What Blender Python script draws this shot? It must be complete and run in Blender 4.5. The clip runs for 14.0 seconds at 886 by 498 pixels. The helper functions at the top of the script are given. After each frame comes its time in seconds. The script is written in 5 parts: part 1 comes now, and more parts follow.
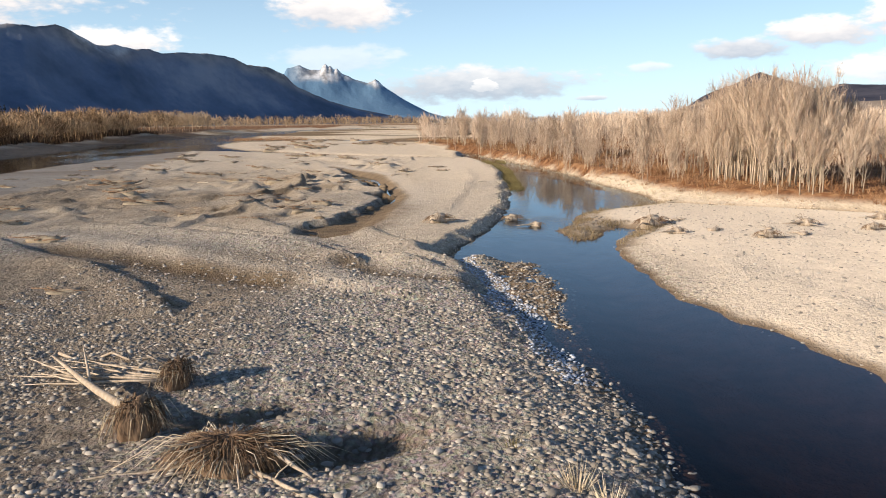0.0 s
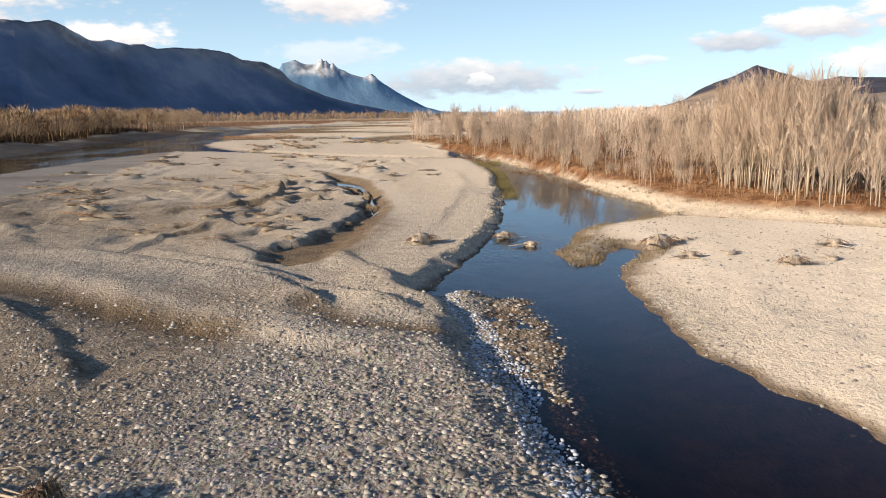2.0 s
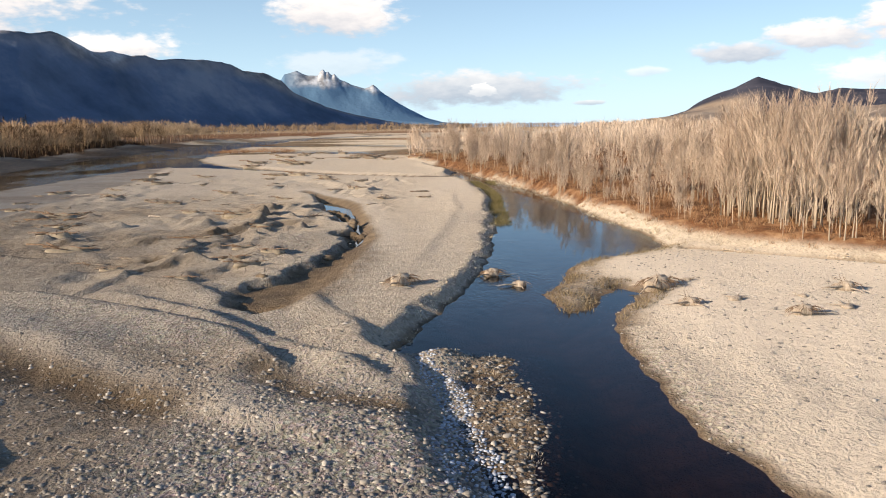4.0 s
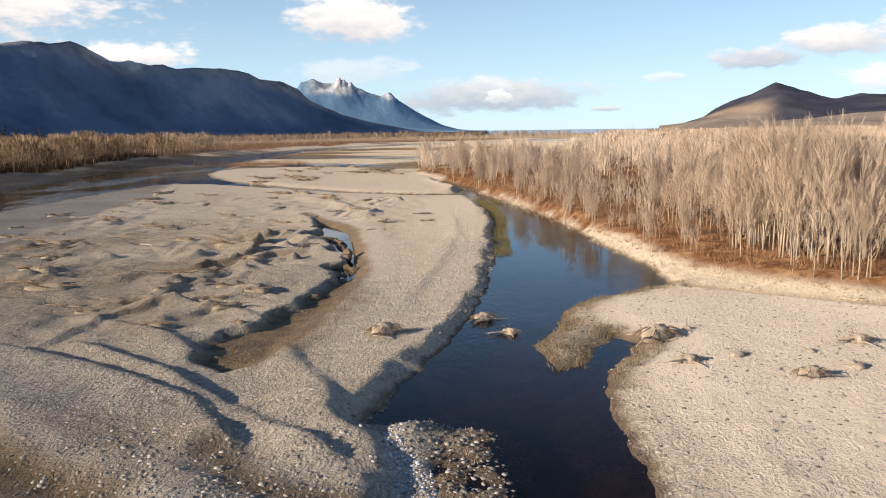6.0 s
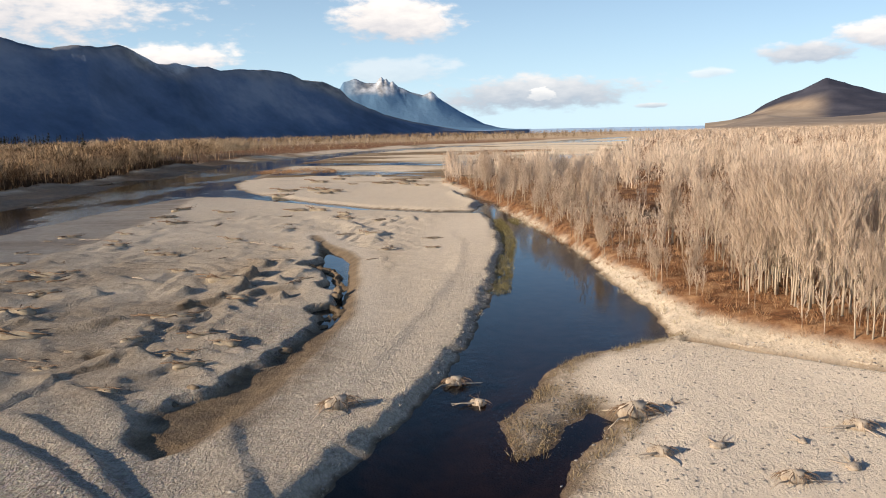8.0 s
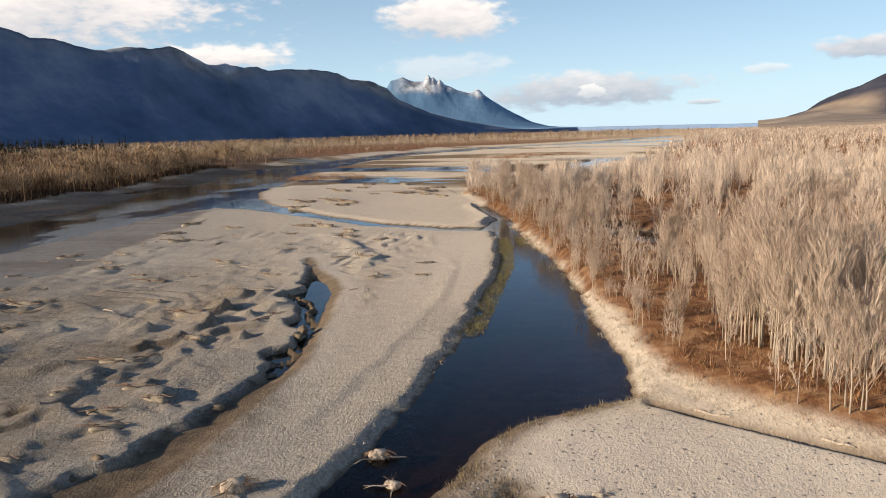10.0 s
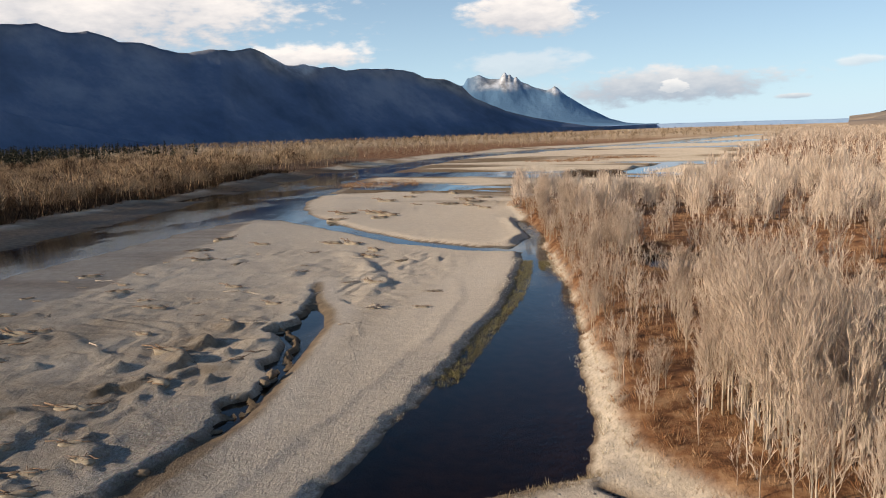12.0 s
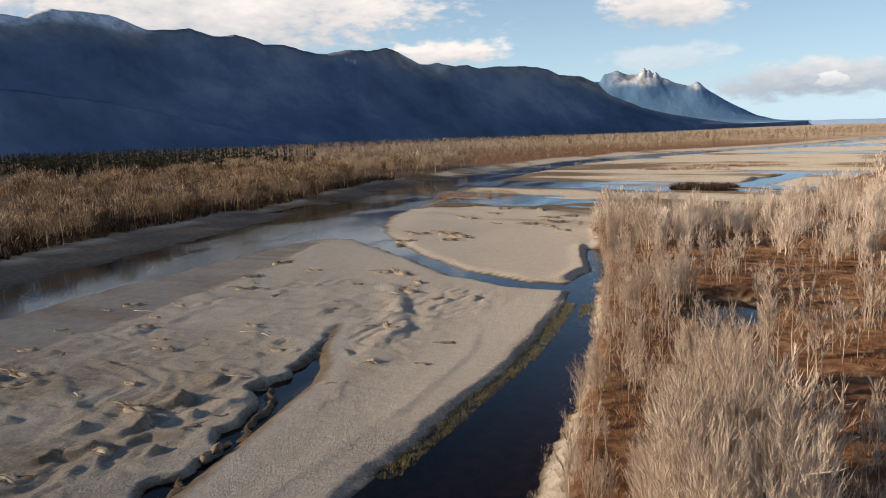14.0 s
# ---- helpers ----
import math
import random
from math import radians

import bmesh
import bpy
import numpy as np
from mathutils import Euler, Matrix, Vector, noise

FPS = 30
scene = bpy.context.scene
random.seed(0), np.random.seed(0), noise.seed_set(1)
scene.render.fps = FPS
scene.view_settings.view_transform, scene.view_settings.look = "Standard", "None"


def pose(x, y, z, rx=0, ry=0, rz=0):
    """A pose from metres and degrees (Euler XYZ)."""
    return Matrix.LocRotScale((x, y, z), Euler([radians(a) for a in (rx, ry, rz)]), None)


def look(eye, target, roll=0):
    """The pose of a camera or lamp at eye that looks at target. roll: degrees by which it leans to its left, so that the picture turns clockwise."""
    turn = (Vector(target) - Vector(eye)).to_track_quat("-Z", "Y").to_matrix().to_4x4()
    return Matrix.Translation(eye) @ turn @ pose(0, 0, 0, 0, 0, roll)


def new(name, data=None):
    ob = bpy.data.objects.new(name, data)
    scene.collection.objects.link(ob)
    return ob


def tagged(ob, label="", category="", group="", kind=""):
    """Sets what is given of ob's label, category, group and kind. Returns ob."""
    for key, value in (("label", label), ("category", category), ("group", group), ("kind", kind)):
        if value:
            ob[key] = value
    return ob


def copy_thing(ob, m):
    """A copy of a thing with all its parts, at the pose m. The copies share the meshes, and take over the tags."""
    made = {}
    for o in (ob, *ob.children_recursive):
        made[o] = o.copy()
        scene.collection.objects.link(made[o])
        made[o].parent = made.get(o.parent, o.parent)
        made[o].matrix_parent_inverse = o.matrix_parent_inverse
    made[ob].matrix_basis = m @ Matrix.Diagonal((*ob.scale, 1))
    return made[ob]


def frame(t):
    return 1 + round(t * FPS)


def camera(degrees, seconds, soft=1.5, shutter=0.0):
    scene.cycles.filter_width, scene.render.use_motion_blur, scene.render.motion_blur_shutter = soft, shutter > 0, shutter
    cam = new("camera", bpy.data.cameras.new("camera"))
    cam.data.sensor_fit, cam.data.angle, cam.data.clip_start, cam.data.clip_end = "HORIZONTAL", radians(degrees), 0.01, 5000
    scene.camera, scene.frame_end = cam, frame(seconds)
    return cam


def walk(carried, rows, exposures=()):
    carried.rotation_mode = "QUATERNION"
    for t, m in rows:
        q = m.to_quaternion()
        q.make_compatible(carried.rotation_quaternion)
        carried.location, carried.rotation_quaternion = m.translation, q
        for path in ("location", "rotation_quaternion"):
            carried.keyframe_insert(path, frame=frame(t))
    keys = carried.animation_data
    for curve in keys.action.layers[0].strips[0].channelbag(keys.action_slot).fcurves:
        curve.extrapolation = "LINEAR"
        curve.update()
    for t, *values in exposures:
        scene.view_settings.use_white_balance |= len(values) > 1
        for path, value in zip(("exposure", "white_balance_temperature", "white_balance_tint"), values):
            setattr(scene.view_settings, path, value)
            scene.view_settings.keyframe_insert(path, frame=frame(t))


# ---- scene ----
cam = camera(58.0, 14.0, soft=1.0)

# ---- camera path: seconds, eye, target, roll ----
PATH = [
    (0, (2.178, 32.163, 9.824), (0.128, 81.447, 1.646), -0.60),
    (0.5, (2.232, 34.262, 10.016), (0.233, 83.542, 1.797), -0.68),
    (1, (2.410, 36.536, 10.327), (0.438, 85.802, 2.022), -0.79),
    (1.5, (2.654, 38.493, 10.605), (0.771, 87.748, 2.211), -0.82),
    (2, (2.994, 40.328, 10.990), (1.118, 89.559, 2.459), -0.83),
    (2.5, (3.320, 41.775, 11.328), (1.452, 90.981, 2.649), -0.82),
    (3, (3.685, 43.279, 11.655), (1.585, 92.457, 2.876), -0.83),
    (3.5, (4.060, 44.398, 11.967), (2.047, 93.578, 3.177), -0.84),
    (3.7, (4.177, 44.839, 12.176), (2.221, 94.140, 4.083), -0.77),
    (6, (6.553, 49.353, 14.888), (3.574, 98.703, 7.422), -0.99),
    (6.5, (7.483, 50.550, 15.708), (3.878, 99.858, 8.245), -1.09),
    (7, (8.734, 51.950, 16.672), (4.403, 101.197, 9.190), -1.13),
    (7.5, (10.143, 53.330, 17.580), (5.182, 102.511, 10.053), -1.23),
    (8, (11.914, 54.980, 18.675), (6.281, 104.089, 11.154), -1.37),
    (10.5, (22.061, 63.269, 22.918), (12.601, 111.774, 15.315), -1.52),
    (11, (24.214, 64.912, 23.710), (13.738, 113.207, 16.106), -1.49),
    (11.5, (26.825, 67.238, 24.780), (15.059, 115.234, 17.163), -1.69),
    (12, (29.664, 69.874, 25.894), (16.403, 117.477, 18.272), -1.94),
    (12.5, (32.645, 72.752, 27.419), (17.697, 119.846, 19.755), -1.86),
    (13, (35.841, 75.985, 28.878), (19.055, 122.446, 21.156), -1.77),
    (13.5, (39.876, 80.202, 30.572), (20.897, 125.814, 22.874), -1.87),
    (14, (44.014, 84.569, 31.876), (22.927, 129.266, 24.291), -2.00),
]
walk(cam, [(t, look(eye, target, roll)) for t, eye, target, roll in PATH],
     exposures=[(0, 0.55, 6900, 13), (3.5, 0.52, 6900, 13), (7.5, 0.45, 6900, 13), (14, 0.26, 6900, 13)])

# ---- world and sun ----
SUN_WAY = Vector((0.84, 0.54, -0.30))   # the way the sunlight travels

world = bpy.data.worlds.new("world")
scene.world = world
world.use_nodes = True
wt = world.node_tree
wt.nodes.clear()


def wmath(op, a, b=None, c=None):
    n = wt.nodes.new("ShaderNodeMath")
    n.operation = op
    for k, v in enumerate((a, b, c)):
        if v is None:
            continue
        if isinstance(v, (int, float)):
            n.inputs[k].default_value = v
        else:
            wt.links.new(v, n.inputs[k])
    return n.outputs[0]


def build_sky():
    sky = wt.nodes.new("ShaderNodeTexSky")
    sky.sky_type, sky.sun_disc = "NISHITA", False
    sky.sun_elevation, sky.sun_rotation = radians(16.7), radians(237)
    sky.altitude, sky.air_density, sky.dust_density, sky.ozone_density = 2000, 1.0, 0.0, 3.0
    clear = wt.nodes.new("ShaderNodeBackground")
    clear.inputs[1].default_value = 0.095
    wt.links.new(sky.outputs[0], clear.inputs[0])
    co = wt.nodes.new("ShaderNodeTexCoord")
    sep = wt.nodes.new("ShaderNodeSeparateXYZ")
    wt.links.new(co.outputs["Generated"], sep.inputs[0])
    x, y, z = sep.outputs
    az = wmath("MULTIPLY", wmath("ARCTAN2", x, y), 57.2958)
    el = wmath("MULTIPLY", wmath("ARCSINE", z), 57.2958)
    flat = wt.nodes.new("ShaderNodeCombineXYZ")
    wt.links.new(az, flat.inputs[0])
    wt.links.new(wmath("MULTIPLY", el, 2.4), flat.inputs[1])

    def fbm(scale, detail, rough):
        n = wt.nodes.new("ShaderNodeTexNoise")
        n.inputs["Scale"].default_value, n.inputs["Detail"].default_value, n.inputs["Roughness"].default_value = scale, detail, rough
        wt.links.new(flat.outputs[0], n.inputs["Vector"])
        return wmath("SUBTRACT", n.outputs[0], 0.5)
    puff = wmath("ADD", wmath("MULTIPLY", fbm(0.80, 6, 0.55), 1.5), wmath("MULTIPLY", fbm(0.22, 2, 0.5), 1.5))
    # azimuth, elevation, half width, half height (degrees), density, brightness of the body
    clouds = [(-9.6, 7.7, 4.6, 1.75, 1.0, 0.92), (-7.2, 7.2, 2.0, 1.1, 0.8, 0.95), (18.0, 4.25, 3.3, 0.75, 0.85, 0.80), (22.6, 5.1, 3.6, 0.95, 0.95, 0.88), (27.0, 6.0, 3.2, 1.4, 1.0, 0.97),
              (0.6, 2.1, 1.3, 0.60, 0.8, 0.88), (0.4, 2.25, 7.5, 1.25, 0.8, 0.76), (-24.6, 5.0, 4.6, 0.95, 1.0, 0.95), (-40.0, 8.9, 16.0, 4.2, 1.0, 0.92), (-60.0, 9.0, 14.0, 3.6, 0.9, 0.88), (8.2, 1.15, 1.2, 0.2, 0.7, 0.78),
              (-9.5, 4.1, 4.2, 0.9, 0.35, 0.97), (28.5, 2.7, 6.0, 1.0, 0.7, 0.95), (12.0, 3.2, 1.5, 0.35, 0.45, 0.95)]
    mask = body = None
    for a0, e0, wa, we, dens, lum in clouds:
        u = wmath("DIVIDE", wmath("SUBTRACT", az, a0), wa)
        v = wmath("DIVIDE", wmath("SUBTRACT", el, e0), we)
        r = wmath("SQRT", wmath("ADD", wmath("MULTIPLY", u, u), wmath("MULTIPLY", v, v)))
        m = wmath("MULTIPLY_ADD", puff, 0.85, wmath("SUBTRACT", 1.22, r))
        n = wt.nodes.new("ShaderNodeMapRange")
        n.interpolation_type = "SMOOTHSTEP"
        n.inputs["From Min"].default_value, n.inputs["From Max"].default_value, n.inputs["To Max"].default_value = 0.05, 0.62, dens
        wt.links.new(m, n.inputs["Value"])
        m = n.outputs[0]
        lit = wmath("MULTIPLY", m, wmath("ADD", lum, wmath("MULTIPLY", wmath("MINIMUM", wmath("MAXIMUM", wmath("ADD", v, puff), -1.0), 1.0), 0.17)))
        mask = m if mask is None else wmath("MAXIMUM", mask, m)
        body = lit if body is None else wmath("MAXIMUM", body, lit)
    # pale haze low over the horizon
    haze = wmath("MULTIPLY", wmath("POWER", 2.718, wmath("DIVIDE", wmath("MAXIMUM", el, 0.0), -9.5)), 0.82)
    shade = wmath("DIVIDE", body, wmath("MAXIMUM", mask, 0.001))
    tone = wt.nodes.new("ShaderNodeValToRGB")
    tone.color_ramp.elements[0].position, tone.color_ramp.elements[0].color = 0.66, (0.40, 0.46, 0.56, 1)
    tone.color_ramp.elements[1].position, tone.color_ramp.elements[1].color = 1.05, (0.97, 0.95, 0.93, 1)
    wt.links.new(shade, tone.inputs[0])
    cloud = wt.nodes.new("ShaderNodeBackground")
    cloud.inputs[1].default_value = 0.84
    wt.links.new(tone.outputs[0], cloud.inputs[0])
    veil = wt.nodes.new("ShaderNodeBackground")
    veil.inputs[0].default_value, veil.inputs[1].default_value = (0.52, 0.76, 0.95, 1), 0.92
    thin = wt.nodes.new("ShaderNodeMixShader")
    wt.links.new(haze, thin.inputs[0])
    wt.links.new(clear.outputs[0], thin.inputs[1])
    wt.links.new(veil.outputs[0], thin.inputs[2])
    mix = wt.nodes.new("ShaderNodeMixShader")
    wt.links.new(mask, mix.inputs[0])
    wt.links.new(thin.outputs[0], mix.inputs[1])
    wt.links.new(cloud.outputs[0], mix.inputs[2])
    out = wt.nodes.new("ShaderNodeOutputWorld")
    wt.links.new(mix.outputs[0], out.inputs[0])


build_sky()
sun = new("sun", bpy.data.lights.new("sun", "SUN"))
sun.data.energy, sun.data.angle, sun.data.color = 4.6, radians(0.6), (1.0, 0.86, 0.68)
sun.matrix_world = look((0, 0, 0), SUN_WAY)

# ---- materials ----
class Mat:
    """A small builder for node materials."""

    def __init__(self, name):
        self.m = bpy.data.materials.new(name)
        self.m.use_nodes = True
        self.t = self.m.node_tree
        self.bsdf = self.t.nodes["Principled BSDF"]

    def put(self, kind, **values):
        n = self.t.nodes.new(kind)
        for k, v in values.items():
            self.wire(v, n.inputs[k.replace("_", " ")])
        return n

    def wire(self, v, socket):
        if isinstance(v, bpy.types.NodeSocket):
            self.t.links.new(v, socket)
        else:
            socket.default_value = v

    def place(self):
        return self.t.nodes.new("ShaderNodeTexCoord").outputs["Object"]

    def noise(self, scale, detail=4.0, rough=0.55, vector=None):
        n = self.put("ShaderNodeTexNoise", Scale=scale, Detail=detail, Roughness=rough)
        self.t.links.new(vector or self.place(), n.inputs["Vector"])
        return n.outputs[0]

    def cells(self, scale, vector=None, out="Distance"):
        n = self.put("ShaderNodeTexVoronoi", Scale=scale)
        self.t.links.new(vector or self.place(), n.inputs["Vector"])
        return n.outputs[out]

    def ramp(self, fac, *stops):
        n = self.t.nodes.new("ShaderNodeValToRGB")
        e = n.color_ramp.elements
        while len(e) < len(stops):
            e.new(0.5)
        for q, (p, c) in zip(e, stops):
            q.position, q.color = p, (*c, 1)
        self.wire(fac, n.inputs[0])
        return n.outputs[0]

    def math(self, op, a, b=0.0):
        n = self.t.nodes.new("ShaderNodeMath")
        n.operation = op
        self.wire(a, n.inputs[0])
        self.wire(b, n.inputs[1])
        return n.outputs[0]

    def mix(self, fac, a, b, blend="MIX"):
        n = self.t.nodes.new("ShaderNodeMix")
        n.data_type, n.blend_type = "RGBA", blend
        self.wire(fac, n.inputs[0])
        for v, k in ((a, 6), (b, 7)):
            self.wire(v if isinstance(v, bpy.types.NodeSocket) else (*v, 1), n.inputs[k])
        return n.outputs[2]

    def attr(self, name):
        n = self.t.nodes.new("ShaderNodeAttribute")
        n.attribute_name = name
        return n.outputs["Fac"]

    def bump(self, height, strength=0.5, distance=0.05, normal=None):
        n = self.put("ShaderNodeBump", Strength=strength, Distance=distance, Height=height)
        if normal:
            self.t.links.new(normal, n.inputs["Normal"])
        return n.outputs[0]

    def done(self, color, rough=0.9, normal=None, spec=0.3):
        self.wire(color if isinstance(color, bpy.types.NodeSocket) else (*color, 1), self.bsdf.inputs["Base Color"])
        self.wire(rough, self.bsdf.inputs["Roughness"])
        self.bsdf.inputs["Specular IOR Level"].default_value = spec
        if normal:
            self.t.links.new(normal, self.bsdf.inputs["Normal"])
        return self.m


def ground_material():
    a = Mat("river_gravel")
    big, mid, fine = a.noise(0.05, 4), a.noise(0.6, 5), a.noise(9.0, 5, 0.7)
    stone = a.cells(5.5, out="Color")
    pebble = a.cells(5.5)
    grey = a.ramp(a.noise(5.0, 3), (0.3, (0.255, 0.24, 0.218)), (0.7, (0.54, 0.50, 0.445)))
    gravel = a.mix(0.35, grey, a.mix(0.75, stone, (0.41, 0.38, 0.335)), "MIX")
    sand = a.ramp(mid, (0.3, (0.475, 0.402, 0.312)), (0.7, (0.63, 0.54, 0.425)))
    bend = a.put("ShaderNodeTexNoise", Scale=1.1, Detail=2.0)
    a.t.links.new(a.place(), bend.inputs["Vector"])
    swirl = a.t.nodes.new("ShaderNodeVectorMath")
    swirl.operation = "MULTIPLY_ADD"
    a.t.links.new(bend.outputs["Color"], swirl.inputs[0])
    swirl.inputs[1].default_value = (1.3, 1.3, 0)
    a.t.links.new(a.place(), swirl.inputs[2])
    heap = a.t.nodes.new("ShaderNodeMapping")
    a.t.links.new(swirl.outputs[0], heap.inputs[0])
    heap.inputs["Scale"].default_value, heap.inputs["Rotation"].default_value = (1.5, 0.75, 1.0), (0, 0, 0.5)
    cobble = a.cells(3.4, heap.outputs[0])
    # lit cobble tops and shade in the gaps between them, painted as tone
    tone = a.ramp(cobble, (0.10, (1.45, 1.43, 1.40)), (0.45, (1.0, 1.0, 1.0)), (0.75, (0.42, 0.41, 0.41)))
    gravel = a.mix(0.85, gravel, tone, "MULTIPLY")
    col = a.mix(a.attr("sand"), gravel, a.mix(0.14, sand, tone, "MULTIPLY"))
    col = a.mix(a.math("MULTIPLY", big, 0.3), col, (0.33, 0.275, 0.21))
    drawn = a.t.nodes.new("ShaderNodeMapping")
    a.t.links.new(a.place(), drawn.inputs[0])
    drawn.inputs["Scale"].default_value, drawn.inputs["Rotation"].default_value = (1.6, 0.8, 1.0), (0, 0, 0.25)
    clump = a.noise(2.2, 6, 0.78, drawn.outputs[0])
    speck = a.ramp(clump, (0.34, (0.62, 0.60, 0.57)), (0.48, (1.0, 1.0, 1.0)), (0.66, (1.18, 1.16, 1.13)))
    silt = a.ramp(a.noise(1.3, 6, 0.75), (0.32, (0.18, 0.142, 0.102)), (0.5, (0.33, 0.265, 0.195)), (0.7, (0.49, 0.405, 0.30)))
    col = a.mix(a.attr("silt"), col, silt)
    col = a.mix(a.attr("pale"), col, (0.585, 0.515, 0.43))
    col = a.mix(a.math("SUBTRACT", 1.0, a.math("MULTIPLY", a.attr("pale"), 0.55)), col, speck, "MULTIPLY")
    mud_and_shade = a.ramp(mid, (0.35, (0.085, 0.053, 0.027)), (0.7, (0.20, 0.135, 0.07)))
    col = a.mix(a.attr("mud_and_shade"), col, mud_and_shade)
    damp = a.ramp(a.noise(0.5, 6, 0.65), (0.35, (0.155, 0.148, 0.14)), (0.65, (0.27, 0.256, 0.238)))
    col = a.mix(a.attr("damp"), col, damp)
    litter = a.ramp(a.noise(0.35, 6, 0.7), (0.35, (0.060, 0.027, 0.013)), (0.5, (0.185, 0.085, 0.038)), (0.68, (0.36, 0.22, 0.12)))
    col = a.mix(a.attr("veg"), col, litter)
    plain = a.ramp(a.noise(0.012, 8, 0.7), (0.35, (0.27, 0.19, 0.12)), (0.65, (0.50, 0.39, 0.27)))
    col = a.mix(a.attr("plain"), col, plain)
    bed_and_shade = a.ramp(mid, (0.35, (0.095, 0.062, 0.042)), (0.7, (0.20, 0.13, 0.082)))
    col = a.mix(a.attr("bed_and_shade"), col, bed_and_shade)
    calm = a.math("SUBTRACT", 1.0, a.math("MULTIPLY", a.attr("sand"), 0.7))
    high = a.math("MULTIPLY", a.math("ADD", a.math("MULTIPLY", pebble, 0.7), fine), calm)
    n = a.bump(a.math("ADD", high, a.math("MULTIPLY", a.math("SUBTRACT", 1.0, cobble), calm)), 0.75, 0.15)
    n = a.bump(a.math("MULTIPLY", mid, calm), 0.7, 0.6, n)
    n = a.bump(clump, 0.42, 0.26, n)
    a.bsdf.inputs["Diffuse Roughness"].default_value = 1.0
    return a.done(col, a.math("SUBTRACT", 0.92, a.math("MULTIPLY", a.attr("damp"), 0.35)), n, 0.2)


def water_material():
    a = Mat("river_water")
    t = a.t
    t.nodes.remove(a.bsdf)
    scale = a.t.nodes.new("ShaderNodeMapping")
    t.links.new(a.place(), scale.inputs[0])
    scale.inputs["Scale"].default_value = (1.0, 0.45, 1.0)
    ruffle = a.ramp(a.noise(0.055, 3, 0.6, scale.outputs[0]), (0.47, (0.05, 0.05, 0.05)), (0.58, (1, 1, 1)))
    east = a.t.nodes.new("ShaderNodeSeparateXYZ")
    t.links.new(a.place(), east.inputs[0])
    ruffle = a.math("MAXIMUM", ruffle, a.math("MULTIPLY", a.math("LESS_THAN", east.outputs[0], -62.0), 0.2))   # the open river is ruffled all over
    n = a.bump(a.math("MULTIPLY", a.noise(2.6, 4, 0.6, scale.outputs[0]), ruffle), 0.24, 0.18)
    n = a.bump(a.noise(0.35, 2, 0.5), 0.05, 0.2, n)
    clear = a.put("ShaderNodeBsdfTransparent", Color=(0.25, 0.185, 0.145, 1))
    gloss = a.put("ShaderNodeBsdfGlossy", Color=(0.80, 0.90, 1.0, 1), Roughness=0.03)
    t.links.new(n, gloss.inputs["Normal"])
    facing = a.put("ShaderNodeLayerWeight", Blend=0.5)
    t.links.new(n, facing.inputs["Normal"])
    share = a.math("ADD", a.math("MULTIPLY", a.math("POWER", facing.outputs["Facing"], 5.8), 0.92), 0.004)
    mix = t.nodes.new("ShaderNodeMixShader")
    t.links.new(share, mix.inputs[0])
    t.links.new(clear.outputs[0], mix.inputs[1])
    t.links.new(gloss.outputs[0], mix.inputs[2])
    t.links.new(mix.outputs[0], t.nodes["Material Output"].inputs[0])
    return a.m


def wood_material(name, dark, light, scale=6.0):
    a = Mat(name)
    stretch = a.t.nodes.new("ShaderNodeMapping")
    a.t.links.new(a.place(), stretch.inputs[0])
    stretch.inputs["Scale"].default_value = (1, 1, 0.25)
    g = a.noise(scale, 6, 0.65, stretch.outputs[0])
    col = a.ramp(g, (0.3, dark), (0.7, light))
    rnd = a.t.nodes.new("ShaderNodeObjectInfo").outputs["Random"]
    col = a.mix(a.math("MULTIPLY", rnd, 0.25), col, dark)
    return a.done(col, 0.85, a.bump(g, 0.4, 0.02), 0.25)


def twig_material(name, *tones, patch=0.75, size=0.07, isle_share=0.45):
    a = Mat(name)
    isle = a.t.nodes.new("ShaderNodeNewGeometry").outputs["Random Per Island"]
    rnd = a.t.nodes.new("ShaderNodeObjectInfo").outputs["Random"]
    k = a.math("MULTIPLY_ADD", isle, isle_share)
    n = k.node
    a.wire(a.math("ADD", a.math("MULTIPLY", a.math("SUBTRACT", a.noise(size, 3), 0.5), patch), 0.38 + 0.5 * (0.45 - isle_share)), n.inputs[2])
    k = a.math("ADD", k, a.math("MULTIPLY", a.math("SUBTRACT", rnd, 0.5), 0.25))
    step = 1.0 / (len(tones) - 1)
    return a.done(a.ramp(k, *[(0.2 + 0.6 * i * step, c) for i, c in enumerate(tones)]), 0.85, None, 0.15)


def glint_stone_material():
    # stone colour holds the sky's reflection in the wet riffle
    a = Mat("sky_glint_cobble")
    isle = a.t.nodes.new("ShaderNodeNewGeometry").outputs["Random Per Island"]
    col = a.ramp(isle, (0.0, (0.19, 0.22, 0.28)), (0.4, (0.37, 0.42, 0.51)), (1.0, (0.60, 0.64, 0.71)))
    n = a.noise(14.0, 5)
    return a.done(col, 0.35, a.bump(n, 0.3, 0.02), 0.5)


